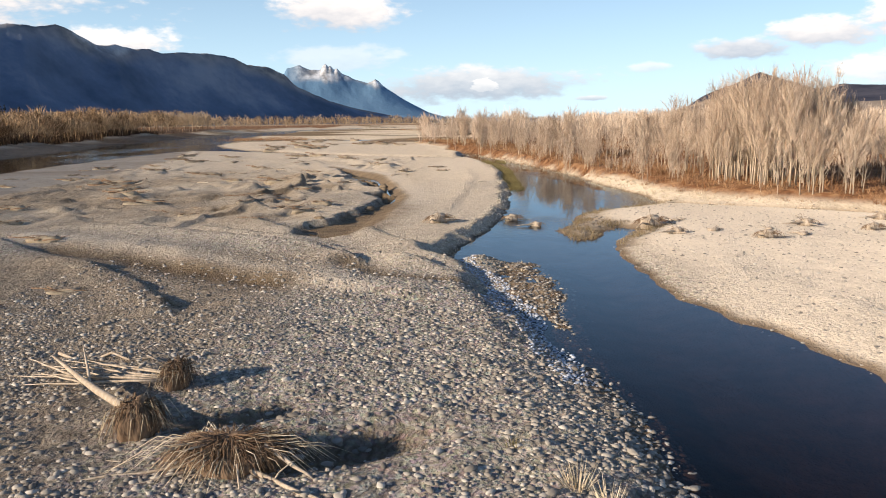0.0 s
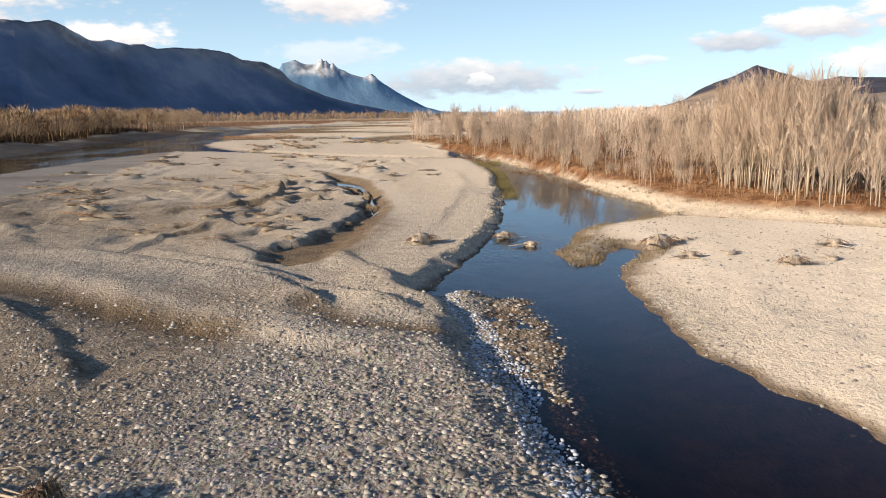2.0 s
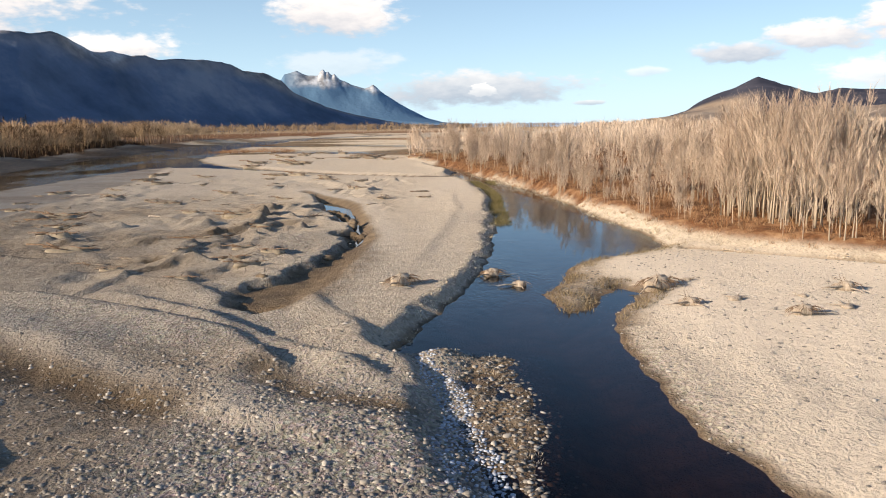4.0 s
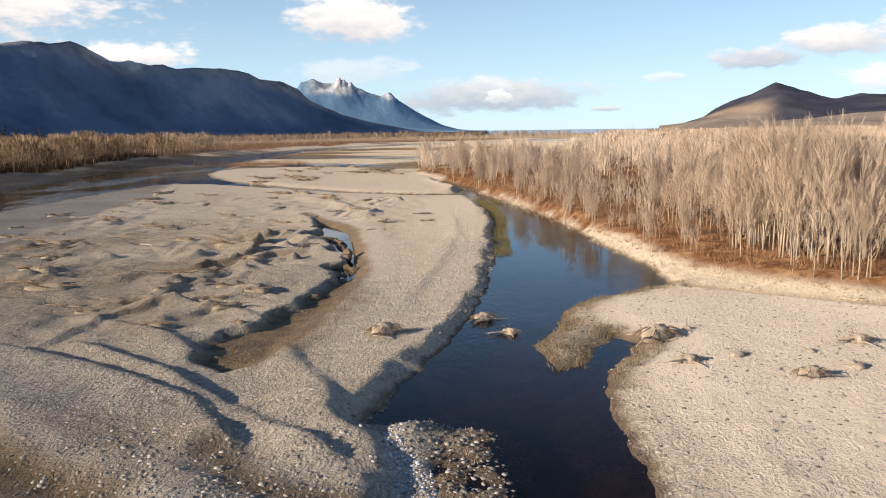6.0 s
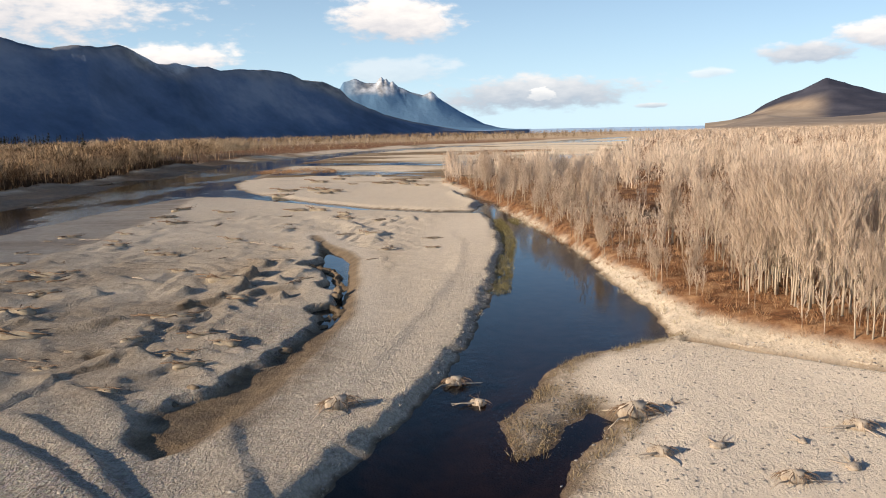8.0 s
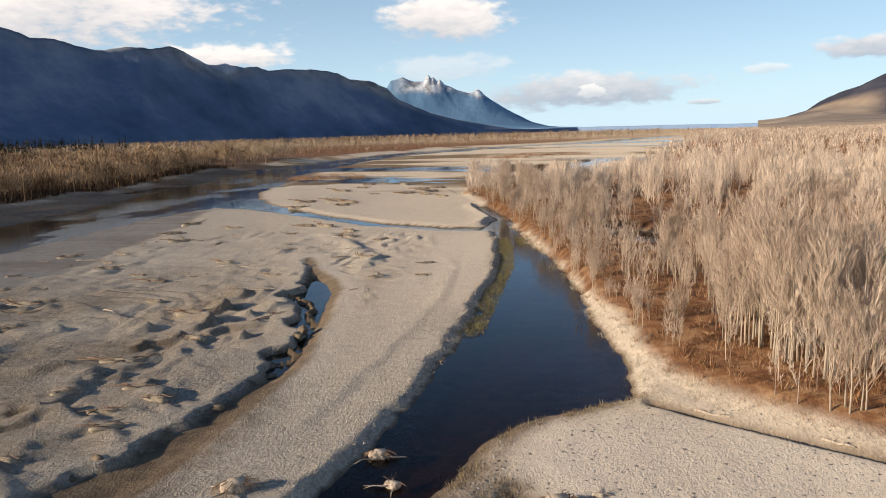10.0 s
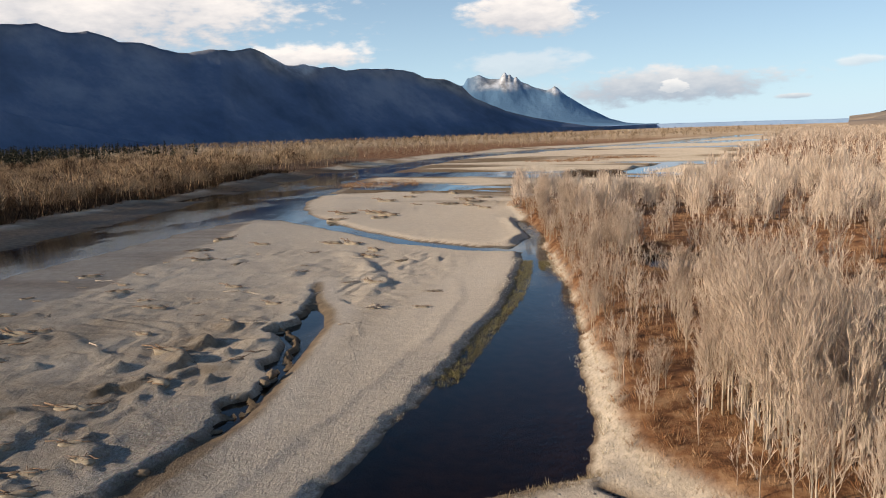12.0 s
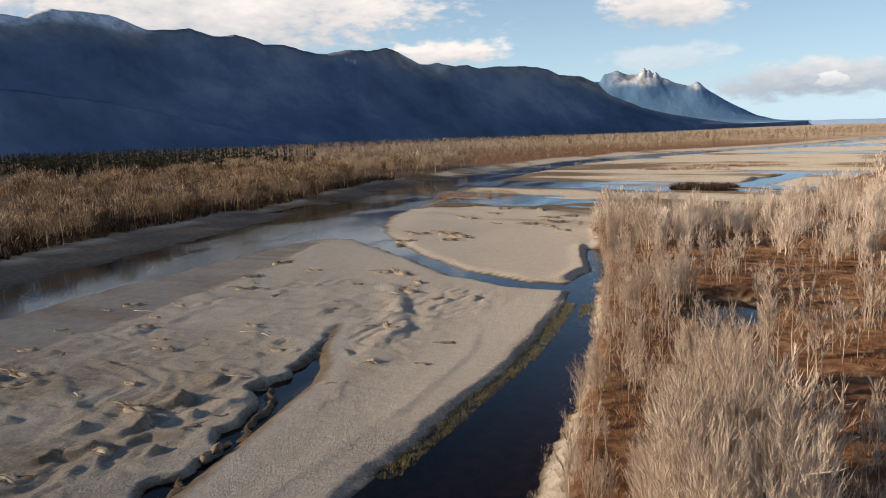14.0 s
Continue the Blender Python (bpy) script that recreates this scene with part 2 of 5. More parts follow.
def stone_material(name="cobble", wet=0.0):
    a = Mat(name)
    isle = a.t.nodes.new("ShaderNodeNewGeometry").outputs["Random Per Island"]
    rnd = a.t.nodes.new("ShaderNodeObjectInfo").outputs["Random"]
    col = a.ramp(a.math("FRACT", a.math("ADD", isle, rnd)), (0.0, (0.12, 0.115, 0.108)), (0.4, (0.275, 0.255, 0.228)), (0.75, (0.415, 0.385, 0.34)), (1.0, (0.60, 0.565, 0.51)))
    n = a.noise(14.0, 5)
    col = a.mix(a.math("MULTIPLY", n, 0.5), col, (0.26, 0.22, 0.18))
    return a.done(a.mix(wet, col, (0.05, 0.036, 0.022)), 0.85 - 0.6 * wet, a.bump(n, 0.3, 0.02), 0.25 + 0.3 * wet)


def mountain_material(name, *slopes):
    """Wooded or stony slopes with haze blue in the given colours, bare rock and snow where the mesh says so."""
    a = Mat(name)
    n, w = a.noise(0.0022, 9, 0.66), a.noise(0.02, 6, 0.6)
    hazed_slope = a.ramp(n, *zip((0.38, 0.52, 0.64), slopes))
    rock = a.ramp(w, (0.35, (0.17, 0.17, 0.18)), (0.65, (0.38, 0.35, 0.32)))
    col = a.mix(a.attr("rock"), hazed_slope, rock)
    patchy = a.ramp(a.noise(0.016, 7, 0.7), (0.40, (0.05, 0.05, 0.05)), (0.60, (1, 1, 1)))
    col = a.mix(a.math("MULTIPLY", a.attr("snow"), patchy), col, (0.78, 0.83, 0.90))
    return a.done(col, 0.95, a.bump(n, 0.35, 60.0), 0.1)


def hill_material():
    a = Mat("hill_grass_and_scrub")
    n = a.noise(0.006, 8, 0.65)
    dark = a.ramp(n, (0.35, (0.045, 0.048, 0.07)), (0.7, (0.10, 0.10, 0.125)))
    pale = a.ramp(n, (0.35, (0.36, 0.275, 0.20)), (0.7, (0.54, 0.43, 0.32)))
    return a.done(a.mix(a.attr("grass"), dark, pale), 0.95, a.bump(n, 0.5, 12.0), 0.1)


GROUND, WATER, STONE, WET_STONE = ground_material(), water_material(), stone_material(), stone_material("wet_cobble", 0.72)
GLINT_STONE = glint_stone_material()
# the blue of distant haze is mixed into the range's forest colours
MOUNTAIN, HILL = mountain_material("hazy_mountain_forest_and_rock", (0.078, 0.116, 0.180), (0.135, 0.185, 0.275), (0.25, 0.29, 0.36)), hill_material()
DRIFT = wood_material("bleached_driftwood", (0.30, 0.23, 0.165), (0.66, 0.57, 0.46))
ROOTS = wood_material("brown_root_wood", (0.10, 0.06, 0.037), (0.34, 0.235, 0.155))
CLAY = wood_material("damp_clay", (0.12, 0.088, 0.058), (0.27, 0.21, 0.145), 2.0)
SILT = wood_material("caked_silt", (0.22, 0.18, 0.13), (0.44, 0.375, 0.28), 3.0)
BARK = wood_material("pale_cottonwood_bark", (0.36, 0.28, 0.20), (0.66, 0.56, 0.44))
TWIG = twig_material("bare_twigs", (0.21, 0.145, 0.10), (0.53, 0.41, 0.315), (0.75, 0.625, 0.50), patch=1.35, size=0.13, isle_share=0.35)
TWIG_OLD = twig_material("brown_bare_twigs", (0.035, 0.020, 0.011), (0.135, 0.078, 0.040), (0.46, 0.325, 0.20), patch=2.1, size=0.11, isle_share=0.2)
TWIG_MID = twig_material("ochre_bare_twigs", (0.12, 0.08, 0.046), (0.30, 0.215, 0.135), (0.54, 0.425, 0.295), patch=1.5, size=0.06, isle_share=0.25)
REED = twig_material("brown_reed", (0.10, 0.07, 0.037), (0.24, 0.18, 0.105), (0.42, 0.34, 0.22))
# stem tones taken down to near black, with shade in the colour
SHADE_SHRUB = twig_material("shade_dark_shrub_stems", (0.018, 0.012, 0.008), (0.045, 0.028, 0.018), (0.10, 0.062, 0.036))
CONIFER = twig_material("dark_conifer", (0.012, 0.014, 0.010), (0.03, 0.030, 0.018), (0.05, 0.045, 0.026))
BRUSH = twig_material("rust_brush", (0.07, 0.03, 0.014), (0.24, 0.11, 0.05), (0.46, 0.29, 0.165))
STRAW = twig_material("dry_straw", (0.34, 0.26, 0.16), (0.54, 0.45, 0.32), (0.70, 0.62, 0.49))
GREEN = twig_material("green_weed", (0.09, 0.078, 0.03), (0.18, 0.15, 0.062), (0.30, 0.25, 0.125))

# ---- the lie of the land ----
WATER_Z = -0.7
rng = np.random.RandomState(7)
LATTICE = rng.rand(16, 256, 256)


def fbm(x, y, size, octaves=4, layer=0, gain=0.5):
    """Smooth noise in about -1..1, with lumps of the given size in metres."""
    total, amp, norm = 0.0, 1.0, 0.0
    for k in range(octaves):
        u, v = x / size * 2**k + 17.3 * k, y / size * 2**k + 9.1 * k
        i, j = np.floor(u).astype(int), np.floor(v).astype(int)
        fu, fv = u - i, v - j
        fu, fv = fu * fu * (3 - 2 * fu), fv * fv * (3 - 2 * fv)
        g = LATTICE[(layer + k) % 16]
        a, b = g[i & 255, j & 255], g[(i + 1) & 255, j & 255]
        c, d = g[i & 255, (j + 1) & 255], g[(i + 1) & 255, (j + 1) & 255]
        total = total + amp * (((a * (1 - fu) + b * fu) * (1 - fv) + (c * (1 - fu) + d * fu) * fv) * 2 - 1)
        norm, amp = norm + amp, amp * gain
    return total / norm * 1.6


def line_distance(x, y, line):
    """The distance to a polyline, and on which side of it a place lies (+: to the left of its way)."""
    best, side = np.full(x.shape, 1e18), np.zeros(x.shape)
    for (x0, y0), (x1, y1) in zip(line, line[1:]):
        dx, dy = x1 - x0, y1 - y0
        t = np.clip(((x - x0) * dx + (y - y0) * dy) / (dx * dx + dy * dy), 0, 1)
        d = (x - x0 - t * dx) ** 2 + (y - y0 - t * dy) ** 2
        near = d < best
        best = np.where(near, d, best)
        side = np.where(near, np.sign(dx * (y - y0) - dy * (x - x0)), side)
    return np.sqrt(best), side


def area_distance(x, y, ring):
    """Signed distance to the edge of an area, negative inside."""
    d, _ = line_distance(x, y, ring + ring[:1])
    inside = np.zeros(x.shape, bool)
    for (x0, y0), (x1, y1) in zip(ring, ring[1:] + ring[:1]):
        if y0 != y1:
            inside ^= ((y0 > y) != (y1 > y)) & (x < (x1 - x0) * (y - y0) / (y1 - y0) + x0)
    return np.where(inside, -d, d)


def step(a, b, v):
    t = np.clip((v - a) / (b - a), 0, 1)
    return t * t * (3 - 2 * t)


CREEK_WEST = [(20, -80), (14, 0), (9.5, 40), (8.0, 53), (7.9, 57.6), (7.2, 61.5), (6.6, 68.3), (6.7, 74), (7.4, 80), (6.5, 88.8), (3.2, 90.2), (0.2, 90), (0.6, 96), (2.3, 103), (4.3, 112.5),
              (6.0, 128), (6.8, 147), (7.1, 165), (6.6, 187), (4.5, 210), (2.5, 224), (1.5, 234)]
CREEK_EAST = [(6.5, 235), (10.2, 216), (15.5, 196.5), (19.3, 176), (22.0, 153), (23.9, 138), (24.3, 127.2), (18.8, 123), (14.6, 119.5), (12.4, 111.6), (10.2, 105.3), (10.9, 99.6), (12.2, 100.4), (13.3, 104.8), (15.6, 108.8), (17.8, 105.8),
              (15.6, 100.6), (13.6, 95.5), (14.2, 87), (14.6, 78), (16.6, 71.5), (18.3, 66), (19.5, 60), (21, 48), (25, 30), (31, 0), (40, -80)]
CREEK = CREEK_WEST + CREEK_EAST
CHANNEL = [(6.5, 230), (1, 232.5), (-12, 233), (-28, 241), (-48, 259), (-80, 286), (-88, 296), (-79, 303), (-49, 267), (-27, 248), (-10, 239.5), (-1.5, 241), (-0.5, 254), (-9, 284), (-6, 285), (3.5, 255), (5, 240)]
RIVER = [(-100, -80), (-108, 60), (-113, 140), (-120, 200), (-128, 245), (-134, 290), (-147, 366), (-156, 450), (-164, 520), (-158, 633), (-148, 746), (-100, 852), (-35, 969), (16, 1055), (57, 1167), (160, 1500),
         (190, 1490), (80, 1130), (30, 1010), (-20, 900), (-85, 790), (-122, 700), (-128, 600), (-128, 520), (-122, 450), (-107, 393), (-101, 351), (-92, 326), (-80, 305), (-79, 287), (-90, 289), (-95, 275),
         (-96, 256), (-95, 230), (-94, 205), (-92, 180), (-90, 140), (-84, 60), (-70, -80)]
BRAID = [(-112, 368), (-104, 378), (-82, 383), (-60, 394), (-37, 412), (-36, 405), (-60, 387), (-82, 374), (-104, 370)]
BRAID_FAR = [(8, 494), (24, 492), (34, 525), (42, 556), (30, 568), (17, 535)]
SLOUGH_WEST = [(-27.6, 194), (-23.4, 182), (-21, 173.5), (-21.3, 166), (-15.6, 158), (-12.5, 149), (-10.6, 140), (-9.9, 127), (-10.8, 118), (-12.3, 111.5), (-15, 107.5), (-14.5, 103), (-9.3, 98.3)]
SLOUGH_EAST = [(-8.4, 97.4), (-7.2, 101.4), (-6.3, 108.6), (-6.1, 120), (-6.2, 133), (-8.2, 144), (-9.8, 153), (-11.4, 160), (-12.9, 167.5), (-15.8, 174.5), (-21.5, 183), (-26.6, 194.5)]
SLOUGH = SLOUGH_WEST + SLOUGH_EAST
WOOD_EAST = [(170, 55), (90, 88), (60, 105), (42, 116.5), (33.5, 123.5), (27.6, 131.5), (23.7, 152), (17.7, 181), (13.5, 205), (5.4, 238), (0, 262), (-9, 293), (-17, 318), (-20, 338), (-8, 352), (8, 350),
             (30, 362), (44, 425), (60, 520), (100, 720), (120, 900), (240, 1500), (4600, 4600), (4600, -200)]
WOOD_WEST = [(-130, -200), (-138, 100), (-144, 217), (-156, 259), (-161, 301), (-166, 348), (-172, 397), (-186, 470), (-188, 525), (-182, 640), (-165, 760), (-115, 870), (-48, 985), (5, 1075), (50, 1190), (140, 1500),
             (1500, 4600), (-4600, 4600), (-4600, -200)]
DRY_EDGE = [(-56, 60), (-60, 120), (-63, 161), (-66, 189), (-69, 209), (-74, 237), (-88, 285), (-94, 300)]   # the bar's dry edge towards the river
FOREST_POOL = [(26.5, 230), (32, 234), (38.5, 225), (38, 213), (31.5, 206), (27, 214)]
# crest line, height, half width
RIDGES = [([(-10.5, 285), (-6, 270), (-2, 256), (-2.8, 243)], 0.6, 1.3), ([(-4.5, 77.1), (-11.3, 82.3), (-17.1, 86.2), (-26.1, 93.2), (-36, 98)], 0.55, 2.6), ([(-39, 97), (-25, 85.2), (-19, 79.3), (-14.6, 73.4)], 0.55, 1.3),
          ([(-34, 103.5), (-24.4, 100.3), (-16.8, 95.6), (-9.7, 89.6), (-6.8, 86.2)], 0.75, 1.3), ([(-22.3, 103), (-14.4, 97), (-8.9, 91), (-1.2, 84.4)], 0.50, 0.8), ([(-25, 111), (-19, 107), (-14.8, 103)], 0.45, 1.1),
          ]
RIDGES += [([(-33, 224), (-23, 209), (-15, 194), (-14.5, 186)], 0.55, 1.6), ([(-8, 104), (-5.5, 97), (-2.2, 90.5)], 0.35, 1.6), ([(-2, 193), (0.6, 183), (1.8, 160), (0.5, 135), (-1, 118)], 0.14, 1.3),
          ([(-48, 157), (-36, 149), (-28, 147)], 0.45, 1.0), ([(-44, 131), (-33, 128), (-24, 131)], 0.5, 0.9), ([(-24, 118), (-17, 116), (-13.5, 113)], 0.4, 0.8), ([(-26, 150), (-20, 146), (-15, 149)], 0.45, 0.9),
          ([(-52, 190), (-40, 200), (-36, 215)], 0.4, 1.2), ([(24, 127), (31, 122.6), (36, 119.2), (44, 114), (62, 103)], 0.12, 1.0), ([(-26, 168), (-21, 165), (-17.5, 158)], 0.4, 1.0)]
# the last two lie along the root masses' cast shadows, painted mud brown
HOLLOWS_AND_SHADOWS = [([(25.6, 125.6), (31, 121.6), (36, 118), (44, 112.8), (62, 102)], 0.72, 0.75), ([(-31, 93), (-24.5, 89.3), (-19.0, 84.8), (-14, 81.6), (-10, 79.6)], 0.30, 2.0), ([(-13, 104.5), (-10.5, 101)], 0.45, 1.6), ([(-6.5, 84), (-3.5, 80.5), (1.0, 79)], 0.15, 1.2), ([(-3.4, 54.4), (-0.6, 55.8)], 0.55, 1.2), ([(-7.2, 56.6), (-4.6, 58.0)], 0.35, 0.8)]


scour = np.random.RandomState(19)
# centre, way it faces, width, height
CRESCENTS = [(-80 + 68 * scour.rand(), 106 + 118 * scour.rand(), 0.55 + 0.7 * scour.normal(), 1.2 + 2.6 * scour.rand() ** 2, 0.16 + 0.30 * scour.rand()) for _ in range(120)]
CRESCENTS += [(-30 + 15 * scour.rand(), 105 + 62 * scour.rand(), 0.35 + 0.6 * scour.normal(), 1.2 + 2.2 * scour.rand(), 0.30 + 0.35 * scour.rand()) for _ in range(34)]


def land(x, y):
    """Heights and the cover of the ground at places given as arrays."""
    wob = 0.55 * fbm(x, y, 5.0, 3, 1) + 0.22 * fbm(x, y, 1.4, 2, 4)
    creek = area_distance(x, y, CREEK) + wob * step(0, 1.5, y - 50)
    chan = np.minimum(area_distance(x, y, CHANNEL), np.minimum(area_distance(x, y, BRAID), area_distance(x, y, BRAID_FAR))) + wob
    river = area_distance(x, y, RIVER) + wob * 2.0
    to_east, _ = line_distance(x, y, SLOUGH_EAST)
    to_west, _ = line_distance(x, y, SLOUGH_WEST)
    scallop = (1.7 * fbm(x, y, 6.5, 2, 15) + 0.55 * fbm(x, y, 2.2, 2, 2)) * (to_west < to_east)
    to_west = np.abs(to_west + scallop)
    slough = area_distance(x, y, SLOUGH) + scallop + 0.4 * wob
    east, west = area_distance(x, y, WOOD_EAST) + wob, area_distance(x, y, WOOD_WEST) + 1.5 * wob
    pool = area_distance(x, y, FOREST_POOL) + wob
    mid_west = x < np.where((y > 97) & (y < 126), 8.5, 12)
    base = 0.12 * fbm(x, y, 26, 3, 2) + 0.05 * fbm(x, y, 6, 3, 5)
    # hummocks and drift scarps of the bar
    bar = step(-2, 4, river) * step(0, 6, x + 92) * step(0, 6, -4 - x) * step(95, 112, y) * step(250, 215, y) * step(1, 4, slough)
    wet = step(1.5, -1.5, x - np.interp(y, [p[1] for p in DRY_EDGE], [p[0] for p in DRY_EDGE]) + 2.5 * wob) * (x > -112) * step(300, 288, y)
    bar = bar * (1 - wet)
    lumps = 1 - np.abs(fbm(x + 0.5 * y, y * 0.8 - 0.2 * x, 8.5, 3, 6))
    base = base + bar * (0.26 * np.clip(lumps - 0.62, 0, 1) * 1.6 + 0.13 * np.clip(fbm(x * 0.6, y, 3.2, 3, 9) - 0.1, 0, 1) + 0.05 * np.clip(0.75 - np.abs(fbm(x * 0.7, y, 2.2, 3, 13)) * 2, -0.3, 1))
    # low scarps that drop away from the wind and the current
    for size, pitch, high, layer in ((14, 9.0, 0.46, 14), (6, 4.2, 0.20, 3)):
        stair = 2.1 * fbm(x, y, size, 3, layer) - (0.84 * x + 0.54 * y) / pitch
        rest = stair - np.floor(stair)
        base = base + bar * high * np.clip(0.5 + 1.1 * fbm(x, y, 11, 2, layer + 1), 0, 1) * (rest - step(0.86, 1.0, rest) - 0.2) * -1.0
    # crescent-shaped scarps scoured into the bar
    for cx, cy, turn, wide, high in CRESCENTS:
        if cy < 113 and cx < -22:
            continue
        near = (np.abs(x - cx) < 2.6 * wide) & (np.abs(y - cy) < 2.6 * wide)
        px, py = x[near] - cx, y[near] - cy
        u, v = px * math.cos(turn) + py * math.sin(turn), py * math.cos(turn) - px * math.sin(turn)
        d = u + v * v / (1.7 * wide) + 0.35 * fbm(x[near], y[near], 2.2, 2, 5)
        rise = high * np.where(d < 0, np.exp(-(d / (0.9 * wide)) ** 2), np.exp(-(d / 0.35) ** 2)) - 0.55 * high * np.exp(-((d - 0.9) / 0.7) ** 2)
        base[near] += rise * np.exp(-(v / (0.8 * wide)) ** 2) * bar[near]
    base = base + 0.05 * fbm(x, y, 1.1, 3, 11) * step(110, 70, y)
    base = base + 0.07 * fbm(x, y, 0.95, 2, 7) * step(130, 60, y)
    flats = step(300, 380, y) * step(-4, 6, river) * (y < 900)
    base = base + flats * (1.35 * fbm(x * 0.22 + 0.1 * y, y + 0.25 * x, 24, 4, 3) - 0.12)
    base = base + 0.35 * wet * (1 - wet) * 4 * (river > 3)
    for line, high, wide in RIDGES:
        d, side = line_distance(x, y, line)
        d = d * side + 0.28 * wide * fbm(x, y, 5.0, 3, 8)
        base = base + 0.85 * high * np.exp(-(d / np.where(d > 0, 0.42 * wide, 1.9 * wide)) ** 2) * (0.95 + 0.25 * fbm(x, y, 4.0, 2, 12)) * step(high * 30, 0, np.abs(d))
    mud_and_shade = flats * np.clip(2.4 * fbm(x * 0.22, y + 0.25 * x, 26, 4, 6), 0, 0.9)
    for line, deep, wide in HOLLOWS_AND_SHADOWS:
        d, _ = line_distance(x, y, line)
        k = np.exp(-(d / wide) ** 2)
        base, mud_and_shade = base - deep * k, np.maximum(mud_and_shade, k * 0.8)
    # the wet sand flat along the river, and the steeper lip of the gravel at the creek
    base = base * (1 - wet) + wet * (-0.36 + 0.07 * fbm(x * 0.2, y, 7, 2, 4) - 0.10 * step(-70, -95, x))
    base = base + 0.34 * step(9, 2, creek) * (creek > -1) * mid_west * step(96, 90, y) * step(70, 80, y)
    # the slough: a steep western scarp and a gentle eastern side
    floor = -0.55 - 0.5 * step(124, 136, y) * step(182, 172, y) + 0.06 * fbm(x, y, 2.5, 3, 10)
    base = np.where(slough < 0, floor + (base - floor) * np.maximum(step(0.45, 0.0, to_west) * 0.9, step(2.8, 0.0, to_east)), base)
    base = base + 0.10 * np.exp(-((slough - 1.2) / 2.2) ** 2) * (to_west < to_east) * step(100, 112, y)
    mud_and_shade = np.maximum(mud_and_shade, step(0.5, -0.8, slough) * 0.85)
    mud_and_shade = np.maximum(mud_and_shade, 0.55 * np.exp(-(to_east / 2.0) ** 2) * step(132, 118, y) * step(96, 101, y) * np.clip(0.7 + fbm(x, y, 2.5, 3, 7), 0, 1))
    # woods stand on a low terrace
    base = base + 1.25 * step(2.0, -2.5, east) + 1.5 * step(9.0, -3.0, west)
    # beaches
    wide = np.where(mid_west, np.where(y > 92, 1.7, np.where(y > 74, 2.6, 4.8)), 7.0)
    wide = np.where((east < 9) & (y > 126), 2.5, wide)
    h = np.minimum(base, WATER_Z + (base - WATER_Z) * np.where(mid_west & (y < 92), np.clip(creek / wide + 0.04, 0, 1), step(-0.3, 1, creek / wide)) + 0.12 * np.clip(creek, 0, 1))
    h = np.minimum(h, WATER_Z + (base - WATER_Z) * step(-0.2, 1, chan / 2.5))
    h = np.minimum(h, WATER_Z + (base - WATER_Z) * step(-0.2, 1, river / np.where(x < -112, 14.0, np.where(wet > 0.3, 2.0, 12.0))))
    h = np.minimum(h, WATER_Z + (base - WATER_Z) * step(-0.2, 1, pool / 3.0))
    rill, _ = line_distance(x, y, [(0.8, 88), (3.2, 83), (4.4, 77.5), (5.4, 71), (6.4, 66)])
    h = np.where(rill < 3, np.minimum(h, np.maximum(h - 0.5 * np.exp(-(rill / 0.8) ** 2), WATER_Z - 0.12 + 0.16 * fbm(x, y, 0.8, 3, 9) + 0.9 * step(0.5, 3, rill))), h)
    # the low wet tongue of the gravel bar
    tongue = np.exp(-(((x - 5.2) / 3.6) ** 2 + ((y - 81) / 8.5) ** 2) ** 3)
    h = h + np.minimum(0, WATER_Z + 0.06 + 0.14 * fbm(x, y, 0.8, 3, 9) - h) * tongue
    under = np.minimum(np.minimum(creek, chan), np.minimum(river, pool))
    h = h - 0.9 * step(0.2, -4.5, under)
    # the gravel shoal and the spit stand a hand's width out of the water
    shoal = np.exp(-(((x - 4.4) / 4.2) ** 2 + ((y - 82.5) / 8.0) ** 2) ** 2) + 0.85 * np.exp(-(((x - 11 - 0.28 * (y - 104)) / 2.4) ** 2 + ((y - 107) / 9.0) ** 2) ** 2) + np.exp(-(((x - 6.0) / 2.2) ** 2 + ((y - 198) / 14.0) ** 2) ** 2) * 0.6
    h = np.where(under < 1, np.maximum(h, WATER_Z - 0.9 + 0.80 * np.clip(shoal, 0, 1) + 0.22 * fbm(x, y, 1.3, 3, 13) * np.clip(shoal, 0, 1)), h)
    r = np.hypot(x, y - 60)
    h = h - 0.007 * np.clip(r - 800, 0, None) + np.where(r > 800, 0.6 * fbm(x, y, 200, 3, 2), 0)
    veg = np.maximum(step(0.6, -1.4, east), step(2.0, -5.0, west)) * (1 - step(0.5, -0.5, pool))
    sand = np.clip(0.10 + 0.45 * step(70, 98, y) + 0.55 * step(125, 170, y) + 0.4 * fbm(x, y, 14, 3, 14) + 0.4 * step(12, 20, x) - 0.35 * step(-5, -16, x) * step(104, 88, y), 0, 1)
    pale = 0.14 * np.exp(-((np.minimum(np.where(east > 0, east, 9) - 1.2, 8)) / 1.5) ** 2) * step(3, 1, np.abs(creek - 2)) + 0.45 * np.exp(-((to_east - 1.2) / 1.8) ** 2) * (slough > -1.8) * step(118, 135, y)
    pale = pale + step(13, 18, x) * step(1.0, 3.0, east) * step(130, 115, y)
    pale = pale + (0.30 * step(-9, -4, x) * (x < 9) * step(98, 110, y) * step(235, 215, y) * step(-0.5, 1.5, slough) + 0.30 * step(150, 205, y) * (x < 9) * (y < 420)) * (1 - wet) * step(0.3, 2.0, creek)
    # sunlit lip of the gravel terrace, put into the ground colour as a pale line
    crest, _ = line_distance(x, y, RIDGES[1][0])
    pale = pale + 0.8 * np.exp(-((crest - 0.2) / 0.9) ** 2)
